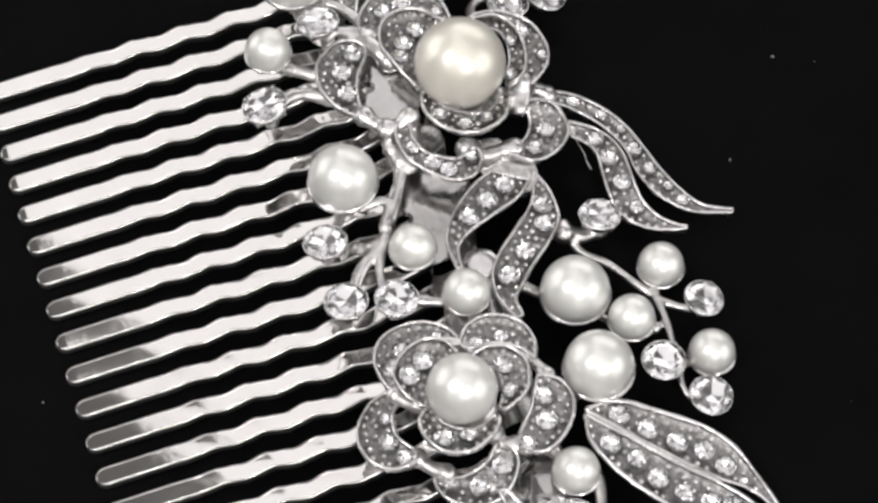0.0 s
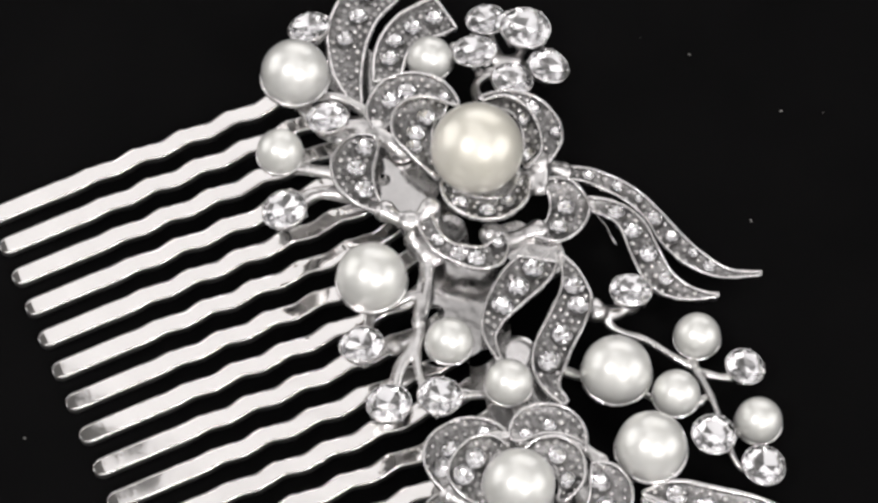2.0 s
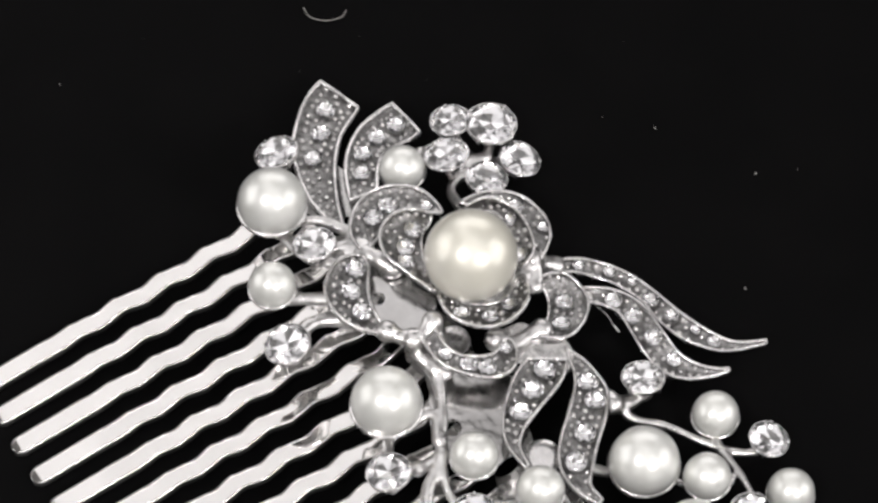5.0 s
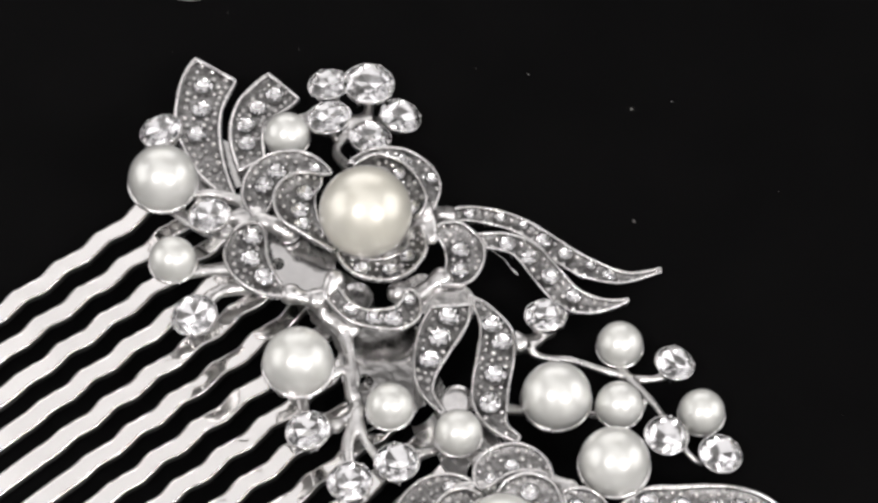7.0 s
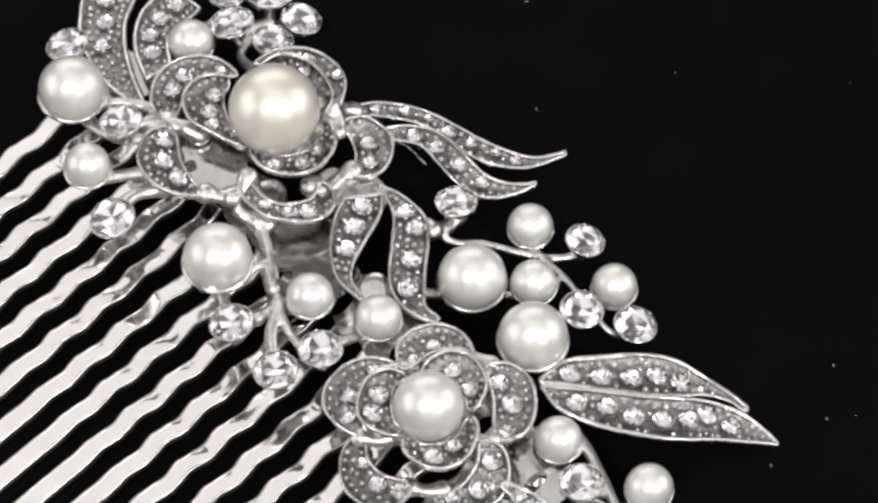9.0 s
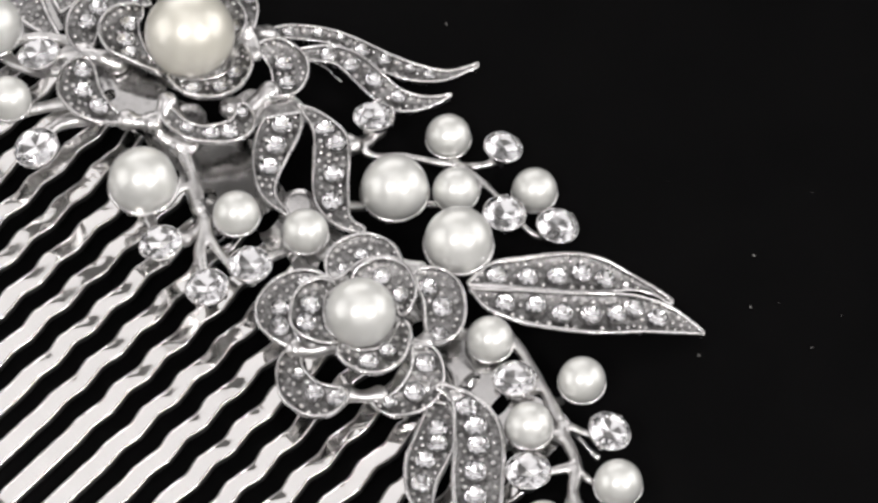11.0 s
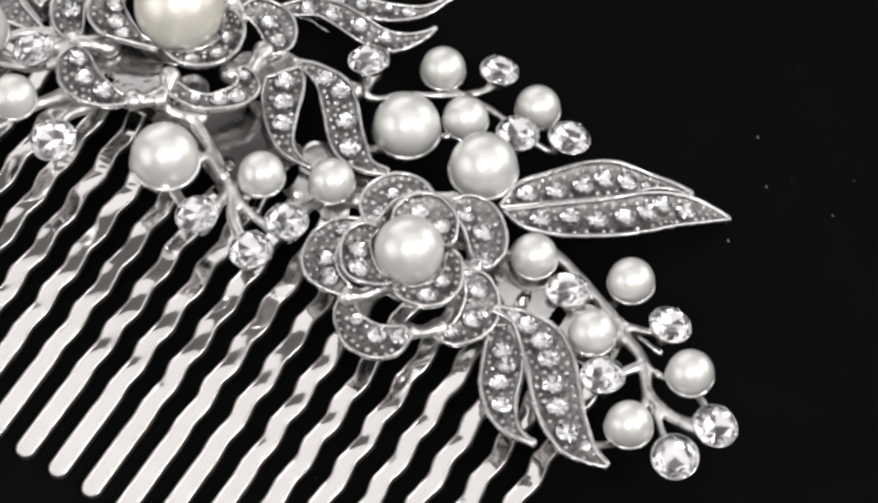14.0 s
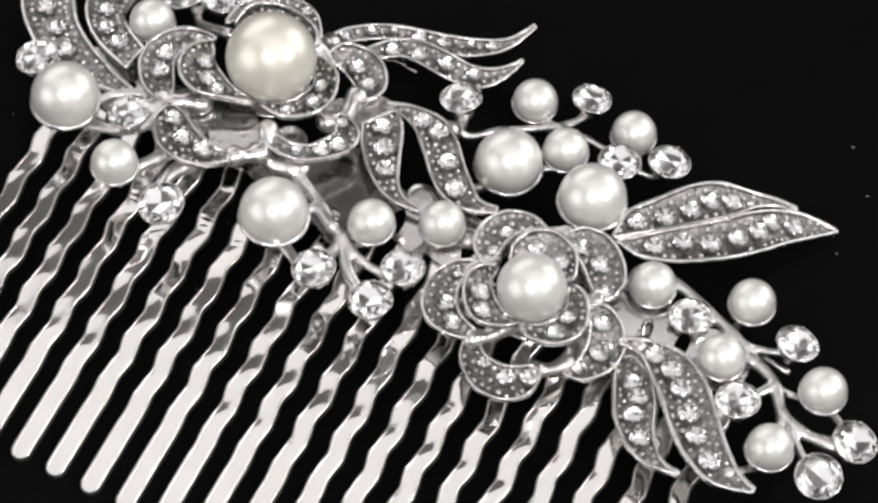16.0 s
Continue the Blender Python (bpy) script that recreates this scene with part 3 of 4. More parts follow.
def band(kind, pairs, stones, radius, seed, label):
    rnd = random.Random(seed)
    steps = 7
    left = catmull([Vector(p[:3]) * MM for p in pairs], steps)
    right = catmull([Vector(p[3:]) * MM for p in pairs], steps)
    n = len(left)
    if kind == "petal":
        # rounded ends
        for i in range(n):
            d = min(i, n - 1 - i) / (0.75 * steps)
            if d < 1:
                keep = 0.18 + 0.82 * math.sqrt(max(0.0, 1 - (1 - d) ** 2))
                mid = (left[i] + right[i]) / 2
                left[i], right[i] = mid.lerp(left[i], keep), mid.lerp(right[i], keep)
    # the trough
    bm = bmesh.new()
    rings = []
    for a, c in zip(left, right):
        w = (c - a).length
        low = min(0.32 * MM, 0.25 * w)
        side = (c - a).normalized() * min(0.16 * MM, 0.2 * w)
        drop = Vector((0, 0, -1))
        rings.append([bm.verts.new(p) for p in (
            a, a + side + drop * low * 0.7, a.lerp(c, 0.3) + drop * low, a.lerp(c, 0.7) + drop * low, c - side + drop * low * 0.7, c,
            c + drop * 0.75 * MM - side, a.lerp(c, 0.5) + drop * 0.95 * MM, a + drop * 0.75 * MM + side)])
    m = len(rings[0])
    for a, c in zip(rings, rings[1:]):
        for k in range(m):
            f = bm.faces.new((a[k], a[(k + 1) % m], c[(k + 1) % m], c[k]))
            f.material_index = 0 if k < 5 else 1
    bm.faces.new(rings[0][::-1])
    bm.faces.new(rings[-1])
    body = part(kind, mesh_of(kind, bm, ANTIQUE, CAST), comb, label=label)
    # the polished rim
    bm = bmesh.new()
    path = left + [left[-1].lerp(right[-1], k / 3) for k in (1, 2)] + right[::-1] + [right[0].lerp(left[0], k / 3) for k in (1, 2)]
    path = [p + Vector((0, 0, rnd.uniform(-0.02, 0.02) * MM)) for p in path]
    broad = (0.20 if kind == "leaf" else 0.155 if kind == "petal" else 0.145) * MM
    rings = []
    for i, p in enumerate(path):
        d = path[(i + 1) % len(path)] - path[i - 1]
        out = Vector((d.y, -d.x, 0)).normalized()
        w = broad * rnd.uniform(0.8, 1.18)
        rings.append([bm.verts.new(p + out * w * a + Vector((0, 0, c * 0.2 * MM))) for a, c in ((-1, -1.3), (-1, 0.4), (-0.55, 0.95), (0.55, 0.95), (1, 0.4), (1, -1.3))])
    for a, c in zip(rings, rings[1:] + rings[:1]):
        for k in range(6):
            bm.faces.new((a[k], a[(k + 1) % 6], c[(k + 1) % 6], c[k]))
    part("rim", mesh_of("rim", bm, SILVER), body, label="polished silver rim")

    def at(u, v):
        i = min(int(u * steps), n - 2)
        w = u * steps - i
        a, c = left[i].lerp(left[i + 1], w), right[i].lerp(right[i + 1], w)
        across = (c - a).normalized()
        ahead = ((left[i + 1] + right[i + 1]) - (left[i] + right[i])).normalized()
        up = across.cross(ahead)
        up = up if up.z > 0 else -up
        return a.lerp(c, v), across, up.normalized(), (c - a).length

    # stones with their collars
    spots = []
    radius *= 1.18
    me = stone_of(radius)
    for u, v in stones:
        p, across, up, w = at(u, v)
        fit = min(1.0, 0.93 * min(v, 1 - v) * w / (radius * MM))
        spots.append((p, radius * fit * MM))
        up = (up + Vector((rnd.uniform(-0.12, 0.12), rnd.uniform(-0.12, 0.12), 2.0 if kind == "leaf" else 0.6))).normalized()
        turn = up.to_track_quat("Z", "Y").to_matrix().to_4x4()
        m4 = Matrix.Translation(p + up * 0.06 * MM) @ turn @ pose(0, 0, 0, 0, 0, rnd.uniform(0, 45)) @ Matrix.Diagonal((fit, fit, fit, 1))
        part("rhinestone", me, body, m4)
    # beading: rows along both rims and grains between the stones
    vs, fs = [], []

    def bead(p, r):
        k = len(vs)
        vs.extend((p.x + r * x, p.y + r * y, p.z + r * z) for x, y, z in BEAD_V)
        fs.extend((a + k, b + k, c + k) for a, b, c in BEAD_F)

    taken = []
    tries = [(u / 6, v) for u in range(1, 6 * (len(pairs) - 1)) for v in (0.18, 0.82)]
    tries = [(u + rnd.uniform(-0.06, 0.06), v + rnd.uniform(-0.05, 0.05)) for u, v in tries]
    tries += [(rnd.uniform(0.15, len(pairs) - 1.15), rnd.uniform(0.2, 0.8)) for _ in range(60 * len(pairs))]
    for u, v in tries:
        p, across, up, w = at(u, v)
        r = rnd.uniform(0.16, 0.27) * MM
        if w < 0.9 * MM or min(v, 1 - v) * w < 0.30 * MM:
            continue
        p = p - Vector((0, 0, 0.24 * MM))
        if any((p - q).length < s + r + 0.03 * MM for q, s in spots) or any((p - q).length < (s + r) * 1.55 for q, s in taken):
            continue
        taken.append((p, r))
        bead(p, r)
    if vs:
        me = bpy.data.meshes.new("granulation")
        me.from_pydata(vs, [], fs)
        me.materials.append(GRAIN)
        me.polygons.foreach_set("use_smooth", [True] * len(fs))
        tagged(part("granulation", me, body, label="tiny raised silver beads"), kind="stuff")
    # collars round the stones
    for p, r in spots:
        bm = bmesh.new()
        ring = [p + Vector((1.04 * r * math.cos(w), 1.04 * r * math.sin(w), -0.06 * MM)) for w in (2 * math.pi * k / 18 for k in range(18))]
        tube(bm, ring, 0.07 * MM, 5, closed=True)
        part("collar", mesh_of("collar", bm, ANTIQUE), body)
    return body


LABELS = {"petal": "pave petal in oxidised silver with a polished rim", "leaf": "pave leaf in oxidised silver set with rhinestones",
          "wing": "slender curved pave leaf set with rhinestones", "ribbon": "curling pave ribbon set with rhinestones"}
for i, (kind, pairs, stones, radius) in enumerate(BANDS):
    band(kind, pairs, stones, radius, i, LABELS[kind])

# pearls: centre and radius
PEARLS = [
    (-6.33, 1.31, 10.29, 4.00),
    (-23.96, 5.29, 8.78, 2.98),
    (22.50, -13.50, 2.33, 2.02),
    (5.35, -27.82, 9.46, 2.98),
    (16.18, -29.75, 5.81, 2.02),
    (23.37, -34.50, 5.71, 2.02),
    (18.25, -38.69, 6.65, 2.02),
    (24.78, -44.82, 6.61, 2.02),
    (18.02, -48.04, 7.11, 2.02),
    (-13.53, 11.59, 5.85, 2.02),
    (-22.63, -3.21, 9.68, 2.02),
    (-11.73, -12.44, 8.92, 2.98),
    (-4.01, -15.62, 7.17, 2.02),
    (1.73, -17.70, 6.46, 2.02),
    (10.02, -13.51, 5.18, 2.98),
    (14.71, -20.47, 6.97, 2.98),
    (15.62, -7.29, 2.72, 2.02),
    (15.35, -14.02, 4.65, 2.02),
]


def cup_mesh(r):
    bm = bmesh.new()
    prof = [(1.04 * math.cos(a), 1.04 * math.sin(a)) for a in (radians(d) for d in range(-12, -86, -9))]
    inner = [(0.985 * math.cos(a), 0.985 * math.sin(a)) for a in (radians(d) for d in range(-84, -5, 12))]
    prof = [(0.97, -0.20), (1.03, -0.22), (1.05, -0.27)] + prof[2:] + [(0.16, -1.05), (0.14, -1.5), (0, -1.5)]
    lathe(bm, [(x * r, z * r) for x, z in prof], 28)
    for k in range(5):
        w = 2 * math.pi * k / 5 + 0.4
        path = [Vector((1.03 * r * math.cos(w) * math.cos(a), 1.03 * r * math.sin(w) * math.cos(a), 1.03 * r * math.sin(a))) for a in (radians(d) for d in (-55, -40, -25, -14))]
        tube(bm, path, [0.12 * r, 0.10 * r, 0.07 * r, 0.04 * r], 6)
    return mesh_of("cup", bm, CAST)


pearl_data = {}
for x, y, z, r in PEARLS:
    if r not in pearl_data:
        bm = bmesh.new()
        bmesh.ops.create_uvsphere(bm, u_segments=48, v_segments=32, radius=r * MM)
        pearl_data[r] = (mesh_of("pearl", bm, CREAM if r > 3.9 else PEARL), cup_mesh(r * MM))
    ball, cup = pearl_data[r]
    ob = part("pearl", ball, comb, pose(x * MM, y * MM, z * MM, 0, 0, 37 * x), "large cream pearl" if r > 3.9 else "round white pearl")
    # the pearls in the flowers sit deep, so their cups stay out of sight
    part("cup", cup, ob, Matrix.Scale(0.93, 4) if (x, y) in ((-6.33, 1.31), (5.35, -27.82)) else None, "silver pearl cup")

# crystals: centre, radius, lean to +x and to +y in degrees
CRYSTALS = [
    (9.20, -5.24, 4.03, 1.85, -2, 15),
    (20.27, -9.31, 3.24, 1.75, 12, 8),
    (-7.19, -22.75, 7.48, 1.90, -4, 7),
    (-3.34, -20.82, 7.24, 1.90, 2, 9),
    (19.28, -16.83, 4.52, 1.90, 4, 4),
    (23.90, -17.78, 3.02, 1.90, 10, 6),
    (-10.71, -18.76, 8.83, 1.90, -8, 9),
    (17.70, -34.00, 6.29, 1.90, 0, 12),
    (-20.51, -8.75, 10.09, 2.00, -14, 2),
    (-19.65, 1.05, 9.80, 1.85, -8, 12),
    (24.82, -39.95, 6.50, 1.85, 16, 2),
    (24.93, -50.20, 6.75, 1.95, 12, -6),
    (20.80, -51.70, 6.40, 2.00, -4, -10),
    (17.48, -43.10, 7.20, 1.90, 0, 11),
    (-6.45, 17.85, 4.40, 2.30, 4, 9),
    (-3.60, 15.30, 3.10, 1.90, 16, 10),
    (-9.85, 13.10, 6.30, 2.00, -8, 14),
    (-10.05, 17.80, 4.30, 1.85, -6, 12),
    (-6.25, 12.60, 3.90, 1.90, 6, 12),
    (-24.50, 11.10, 7.10, 1.95, -16, 14),
]


def setting_mesh(r):
    bm = bmesh.new()
    prof = [(0.95, 0.04), (1.0, 0.07), (1.02, 0.0), (0.98, -0.10), (0.86, -0.35), (0.55, -0.66), (0.34, -0.85), (0.30, -1.25), (0, -1.25)]
    lathe(bm, [(x * r, z * r) for x, z in prof], 24)
    for k in range(4):
        w = 2 * math.pi * (k + 0.5) / 4
        d = Vector((math.cos(w), math.sin(w), 0))
        tube(bm, [d * 0.88 * r - Vector((0, 0, 0.35 * r)), d * 0.99 * r, d * 0.96 * r + Vector((0, 0, 0.12 * r)), d * 0.86 * r + Vector((0, 0, 0.20 * r))], [0.09 * r, 0.07 * r, 0.06 * r, 0.04 * r], 6)
    return mesh_of("setting", bm, SILVER)


big_stone, setting = stone_mesh("crystal", 1.0 * MM, 0.32, 0.55, 0.14, STONE_FOIL), setting_mesh(1.0 * MM)
for x, y, z, r, lx, ly in CRYSTALS:
    m4 = Matrix.Translation(Vector((x, y, z)) * MM) @ pose(0, 0, 0, -ly, lx, 0) @ pose(0, 0, 0, 0, 0, 11 * x) @ Matrix.Diagonal((r, r, r, 1))
    ob = part("crystal", big_stone, comb, m4, "round clear faceted crystal")
    part("setting", setting, ob, label="silver claw setting")

# stems: points and thickness
STEMS = [
    ([(-8.3, -7.4, 6.8), (-7.4, -10.6, 6.4), (-7.0, -13.7, 6.2), (-6.8, -15.7, 6.2), (-7.5, -18.7, 6.0), (-7.2, -21.9, 5.6)], 0.6),
    ([(-6.8, -15.8, 6.2), (-6.0, -18.3, 6.0), (-4.5, -20.2, 5.6)], 0.5),
    ([(-6.8, -15.5, 6.2), (-5.6, -15.3, 5.6), (-4.1, -15.6, 4.9)], 0.55),
    ([(-9.8, -13.1, 6.2), (-8.0, -11.9, 6.4), (-7.1, -14.2, 6.3)], 0.5),
    ([(-11.7, -12.4, 5.6), (-11.2, -15.5, 5.6), (-10.7, -18.6, 6.6)], 0.6),
    ([(-8.6, -16.5, 5.2), (-7.0, -15.9, 6.0)], 0.6),
    ([(-2.6, -19.5, 5.2), (-0.5, -18.6, 4.8), (1.7, -17.7, 4.4), (3.5, -19.5, 5.2)], 0.6),
    ([(6.6, -7.3, 4.2), (8.5, -8.6, 3.0), (11.5, -8.7, 2.4), (14.4, -9.7, 2.4), (17.0, -10.4, 2.4), (18.8, -10.2, 2.1), (20.1, -9.5, 1.9)], 0.42),
    ([(16.5, -10.6, 2.6), (18.5, -13.1, 2.8), (20.4, -16.2, 2.6), (21.9, -18.0, 2.2), (23.8, -18.0, 1.6)], 0.36),
    ([(15.5, -8.1, 0.9), (15.9, -9.8, 2.2)], 0.45),
    ([(20.5, -15.5, 2.4), (22.3, -14.2, 1.4)], 0.4),
    ([(5.0, -14.6, 5.0), (7.5, -14.2, 3.6), (10.0, -13.5, 2.0)], 0.55),
    ([(10.0, -13.5, 1.8), (12.6, -13.6, 2.0), (15.2, -14.0, 2.4), (17.2, -13.2, 2.6)], 0.45),
    ([(9.2, -5.7, 2.6), (8.4, -7.0, 2.8), (6.8, -8.0, 4.0)], 0.8),
    ([(14.7, -20.5, 3.6), (13.6, -22.6, 4.6), (12.4, -24.4, 5.6)], 0.6),
    ([(14.7, -20.5, 3.6), (16.4, -22.4, 4.6), (17.5, -23.6, 5.0)], 0.5),
    ([(12.5, -27.5, 5.2), (14.5, -28.4, 4.4), (16.5, -27.6, 4.8), (18.6, -30.4, 4.9), (19.7, -33.5, 5.0), (20.7, -36.5, 5.0), (21.2, -39.3, 5.1), (21.8, -42.1, 5.2), (21.1, -44.8, 5.2), (22.1, -47.4, 5.1), (24.2, -49.6, 5.1)], 0.6),
    ([(21.2, -38.0, 5.2), (22.6, -38.9, 5.0), (24.3, -39.8, 5.0)], 0.42),
    ([(21.6, -42.4, 5.2), (23.1, -43.8, 4.8), (24.7, -44.7, 4.4)], 0.42),
    ([(24.8, -44.8, 4.4), (25.4, -47.2, 4.6), (24.9, -49.6, 5.0)], 0.4),
    ([(21.1, -44.9, 5.2), (21.0, -47.4, 5.1), (20.8, -50.6, 5.0)], 0.42),
    ([(21.6, -42.2, 5.2), (19.8, -42.5, 5.4), (17.8, -43.0, 5.4)], 0.5),
    ([(21.0, -39.4, 5.1), (19.6, -38.7, 4.8), (18.2, -38.6, 4.4)], 0.5),
    ([(20.4, -36.0, 4.8), (22.0, -35.2, 3.9), (23.3, -34.6, 3.6)], 0.45),
    ([(21.4, -38.2, 4.8), (22.5, -39.3, 4.3), (23.8, -40.8, 3.6)], 0.3),
    ([(17.7, -34.1, 4.6), (19.2, -34.2, 4.8)], 0.6),
    ([(18.0, -48.0, 5.0), (16.2, -48.6, 5.6), (14.0, -48.6, 6.4)], 0.5),
    ([(18.0, -48.0, 4.8), (19.8, -46.4, 5.0), (21.1, -44.9, 5.2)], 0.45),
    ([(-15.7, 3.0, 7.0), (-18.0, 2.3, 7.4), (-19.8, 1.4, 7.2)], 0.6),
    ([(-15.0, 2.0, 6.8), (-18.0, 0.9, 7.0), (-21.0, 1.8, 6.6), (-24.0, 5.2, 5.6)], 0.65),
    ([(-16.6, -2.5, 7.2), (-20.2, -3.0, 7.4), (-22.6, -3.2, 7.4)], 0.7),
    ([(-16.4, -4.2, 7.2), (-19.1, -5.6, 8.0), (-20.4, -8.2, 8.4)], 0.75),
    ([(-17.0, 4.4, 6.3), (-20.1, 5.3, 6.3), (-23.6, 4.6, 5.8)], 0.55),
    ([(-24.3, 10.2, 5.0), (-24.2, 8.2, 5.2), (-24.0, 5.4, 5.4)], 0.6),
    ([(-7.6, 8.0, 5.4), (-9.2, 11.0, 3.8), (-8.4, 13.0, 3.4), (-6.6, 15.3, 3.0), (-6.4, 17.2, 2.6)], 0.5),
    ([(-6.5, 15.1, 3.0), (-10.1, 14.0, 3.8), (-12.0, 13.3, 3.8), (-13.4, 11.7, 3.6)], 0.5),
    ([(-7.7, 14.7, 3.0), (-9.9, 17.5, 2.6)], 0.5),
    ([(-6.9, 15.2, 2.8), (-3.7, 15.5, 1.2)], 0.5),
    ([(-8.4, 13.0, 3.4), (-6.2, 12.2, 3.4)], 0.5),
    ([(-12.5, 15.5, 2.2), (-11.4, 16.4, 2.0), (-9.9, 17.5, 2.4)], 0.4),
    ([(-13.4, 11.6, 3.4), (-13.8, 9.6, 4.4), (-12.4, 8.0, 5.6)], 0.6),
    ([(-8.6, -4.6, 7.0), (-7.0, -8.0, 6.8), (-8.3, -7.4, 6.7)], 0.7),
    ([(1.0, 3.6, 4.4), (2.2, 2.8, 3.6), (3.8, 2.4, 3.2)], 0.4),
    ([(4.2, 1.9, 3.4), (4.6, 1.2, 3.9), (5.7, 0.2, 4.1), (6.1, -0.3, 3.8), (6.8, -0.9, 3.5)], 0.15),
    ([(-2.6, 1.4, 6.4), (-1.2, 2.8, 6.1), (-0.4, 3.8, 5.6), (0.6, 4.2, 4.6)], 0.8),
    ([(-1.4, 3.6, 6.6), (-0.8, 2.6, 6.2), (-0.9, 1.4, 5.8)], 0.7),
    ([(-17.0, 2.4, 6.6), (-15.6, 2.1, 7.2), (-14.2, 1.6, 7.4), (-13.0, 1.2, 7.0)], 0.9),
    ([(-12.6, -5.5, 8.0), (-11.0, -5.8, 7.8), (-9.6, -5.4, 8.0), (-8.9, -4.2, 8.2)], 0.75),
    ([(-10.4, -5.8, 7.6), (-9.6, -7.0, 7.0), (-8.2, -7.8, 6.7)], 0.8),
    ([(-3.4, -4.6, 6.8), (-2.0, -4.6, 6.3), (-0.8, -3.4, 6.0), (0.2, -2.6, 5.8)], 0.8),
    ([(-0.2, -28.6, 5.8), (1.2, -29.0, 5.9), (3.0, -28.8, 6.2)], 0.75),
    ([(3.4, -33.2, 5.4), (4.8, -33.6, 5.3), (6.2, -33.6, 5.3)], 0.7),
    ([(8.8, -29.4, 6.6), (9.8, -30.0, 6.6), (10.8, -29.6, 6.4)], 0.7),
    ([(8.8, -22.0, 7.0), (10.0, -22.4, 7.1), (11.0, -23.0, 7.2)], 0.6),
    ([(2.0, -23.0, 6.6), (3.2, -22.7, 6.8), (4.2, -22.8, 6.8)], 0.6),
    ([(10.0, -33.2, 5.0), (11.6, -33.8, 5.0), (12.6, -34.6, 5.2)], 0.7),
]

# stems that touch are cast in one piece
sprays = []
for pts, thick in STEMS:
    path = catmull([Vector(p) for p in pts], 6)
    near = [s for s in sprays if any((p - q).length < 1.2 for other, _ in s for p in path for q in other)]
    sprays = [s for s in sprays if s not in near] + [sum(near, []) + [(path, thick)]]
for spray in sprays:
    bm = bmesh.new()
    for path, thick in spray:
        n = len(path)
        rad = [thick * MM * (0.92 + 0.07 * math.sin(i * 0.9 + thick * 9) + 0.45 * abs(2 * i / (n - 1) - 1) ** 4) for i in range(n)]
        tube(bm, [p * MM for p in path], rad, 10, flat=0.8)
        for p, r in ((path[0], rad[0]), (path[-1], rad[-1])):
            bmesh.ops.create_uvsphere(bm, u_segments=12, v_segments=8, radius=r, matrix=Matrix.Translation(p * MM) @ Matrix.Diagonal((1, 1, 0.8, 1)))
    ob = part("stem", mesh_of("stem", bm, STEM_SILVER), comb, label="cast silver stem")
    weld = ob.modifiers.new("weld", "REMESH")
    weld.mode, weld.voxel_size, weld.use_smooth_shade = "VOXEL", 0.14 * MM, True
    soft = ob.modifiers.new("soft", "SMOOTH")
    soft.factor, soft.iterations = 0.6, 14


def disc(x, y, z, r, lx, ly, skin=SILVER):
    """A shallow dish under a flower, polished unless given another skin."""
    bm = bmesh.new()
    prof = [(1.0, 0.05), (0.97, 0.10), (0.9, 0.02), (0.64, -0.13), (0.58, -0.145), (0.3, -0.15), (0, -0.15), (0, -0.5), (0.6, -0.4), (0.95, -0.1), (1.0, 0.05)]
    lathe(bm, [(a * r * MM, b * r * MM) for a, b in prof], 24)
    part("dish", mesh_of("dish", bm, skin), comb, pose(x * MM, y * MM, z * MM, -ly, lx, 0), "shallow silver dish under the flower")


# the first, dark dish stands in for a glassy dark disc
disc(-7.1, -4.9, 6.3, 1.5, 0, 0, ANTIQUE)
disc(-6.3, 1.3, 5.6, 3.4, 0, 0)
disc(5.3, -27.8, 5.6, 3.0, 0, 0)
disc(14.2, -31.2, 4.2, 3.0, 5, 0, PLATE)


def back_plate(outline, holes, z, lean=(0.0, 0.0), skin=PLATE, label="dull silver plate with round holes"):
    """A thin plate with round holes behind the flowers."""
    bm = bmesh.new()
    edges = []
    ring = catmull([Vector((x, y, 0)) for x, y in outline + outline[:1]], 4)[:-1]
    loops = [ring] + [[Vector((x + r * math.cos(w), y + r * math.sin(w), 0)) for w in (2 * math.pi * k / 18 for k in range(18))] for x, y, r in holes]
    for pts in loops:
        vs = [bm.verts.new(p * MM) for p in pts]
        edges.extend(bm.edges.new((vs[i], vs[(i + 1) % len(vs)])) for i in range(len(vs)))
    bmesh.ops.triangle_fill(bm, edges=edges, use_beauty=True)
    for v in bm.verts:
        x, y = v.co.x / MM, v.co.y / MM
        v.co.z = (z + lean[0] * (x - outline[0][0]) + lean[1] * (y - outline[0][1])) * MM
    made = bmesh.ops.extrude_face_region(bm, geom=bm.faces[:])
    bmesh.ops.translate(bm, verts=[v for v in made["geom"] if isinstance(v, bmesh.types.BMVert)], vec=(0, 0, -0.7 * MM))
    bmesh.ops.recalc_face_normals(bm, faces=bm.faces[:])
    part("back_plate", mesh_of("back_plate", bm, skin, smooth=False), comb, label=label)


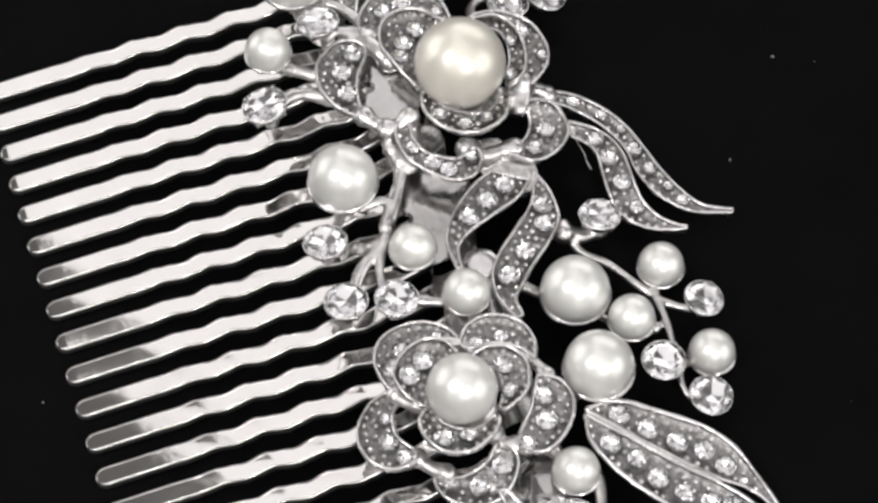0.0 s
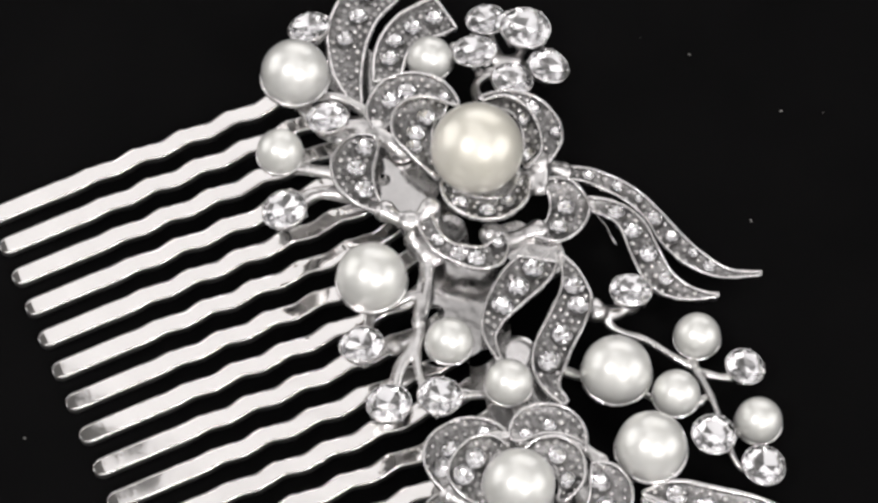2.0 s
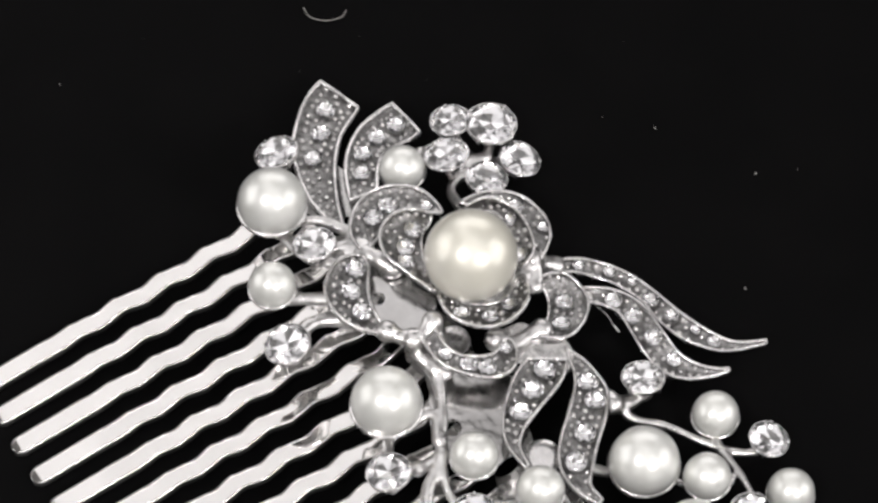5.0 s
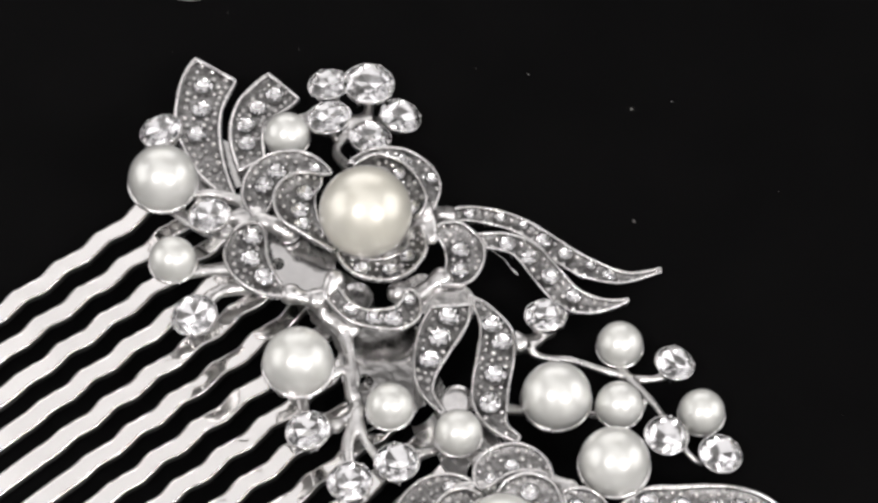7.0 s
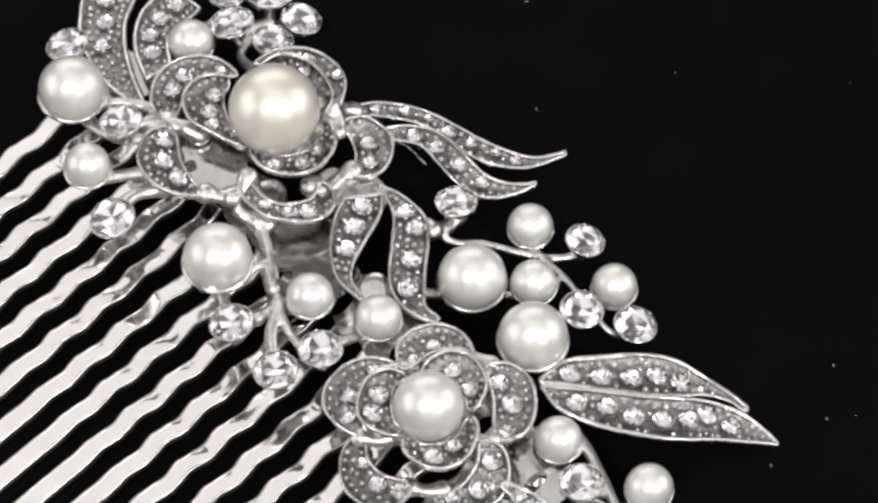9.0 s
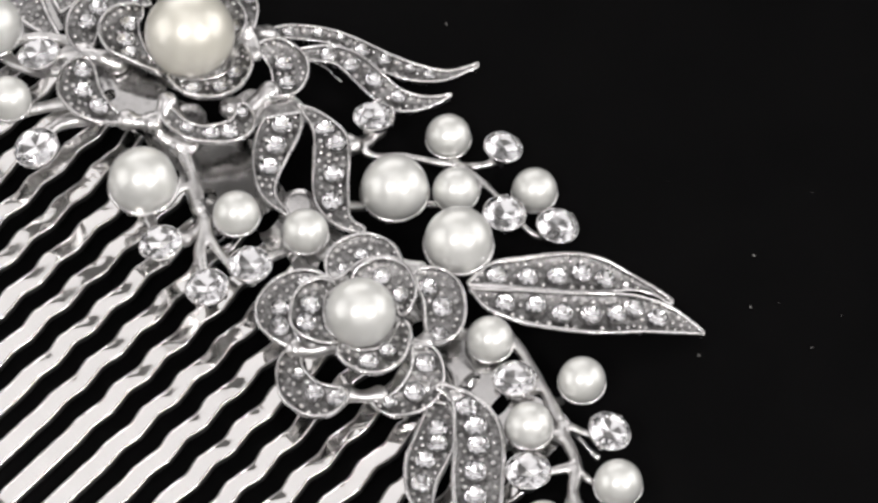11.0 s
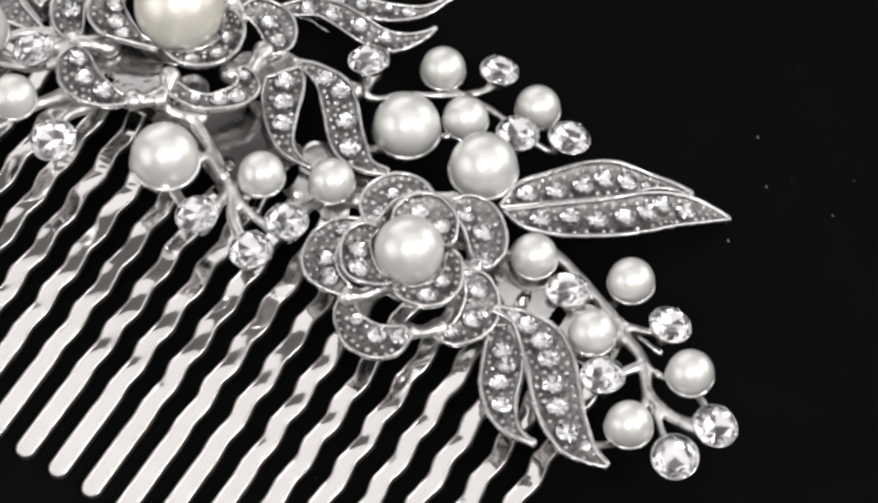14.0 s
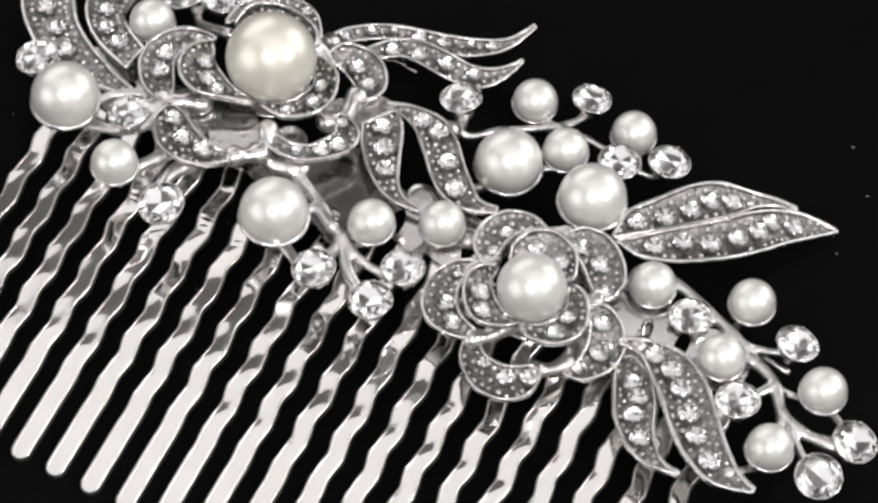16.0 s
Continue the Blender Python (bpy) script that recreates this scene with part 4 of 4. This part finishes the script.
back_plate([(-7.8, -5.0), (-5.6, -6.0), (-1.8, -6.8), (0.0, -9.6), (-0.9, -12.6), (-2.2, -15.4), (-5.2, -15.9), (-7.4, -14.6), (-8.2, -11.6), (-8.6, -8.0)], [(-6.3, -12.2, 0.85), (-4.0, -13.6, 0.7)], 4.75)
back_plate([(-14.9, -0.2), (-13.4, 1.6), (-10.6, 1.5), (-9.0, -0.4), (-9.2, -3.2), (-11.2, -4.9), (-13.4, -4.4), (-14.8, -2.6)], [(-13.9, -1.6, 0.6)], 6.2, (0.09, 0.06))
back_plate([(-3.3, -3.2), (-1.5, -2.2), (0.3, -2.9), (2.3, -3.2), (3.1, -4.5), (2.7, -6.1), (0.6, -6.5), (-1.1, -6.1), (-2.7, -4.8)], [], 5.9, (-0.08, 0.05), CAST, "smooth cast web between flower and ribbons")

bm = bmesh.new()
lathe(bm, [(a * MM, c * MM) for a, c in ((0, -0.7), (1.5, -0.7), (1.6, -0.55), (1.6, -0.1), (1.5, 0.0), (0.8, 0.03), (0, 0.03))], 24)
part("tab", mesh_of("tab", bm, SILVER), comb, pose(1.6 * MM, -14.0 * MM, 4.9 * MM, 5, 3, 0), "flat polished silver tab")

# ---- dust on the black top ----
DUST = [(17.3, 18.2), (7.95, 21.8), (17.3, 6.5), (-37.4, -30.8), (-29.5, -37.6), (39.9, -26.2), (41.1, -21.1), (34.6, -30.4), (44.5, -30.8)]
rnd = random.Random(5)
vs, fs = [], []
spots = [(x, y, 0.075) for x, y in DUST] + [(rnd.uniform(-60, 70), rnd.uniform(-70, 50), rnd.uniform(0.02, 0.045)) for _ in range(60)]
for x, y, r in spots:
    k = len(vs)
    w = rnd.uniform(0, 3)
    ca, sa, ln = math.cos(w), math.sin(w), rnd.uniform(1, 2.4)
    vs.extend(((x + r * (ln * a * ca - b * sa)) * MM, (y + r * (ln * a * sa + b * ca)) * MM, (0.012 + r * c * 0.8) * MM) for a, b, c in BEAD_V)
    fs.extend((a + k, b + k, c + k) for a, b, c in BEAD_F)
me = bpy.data.meshes.new("dust")
me.from_pydata(vs, [], fs)
me.materials.append(LINT)
tagged(new("dust", me), "fine pale dust specks on the black top", "dust", kind="stuff")

bm = bmesh.new()
tube(bm, catmull([Vector(p) * MM for p in ((-25.2, 30.6, 0.1), (-24.5, 29.7, 0.12), (-23.0, 29.4, 0.2), (-21.6, 30.0, 0.15), (-21.3, 30.8, 0.1))], 6), 0.05 * MM, 5)
tagged(new("lint_fibre", mesh_of("lint_fibre", bm, LINT)), "curled pale lint fibre lying on black acrylic", "lint")
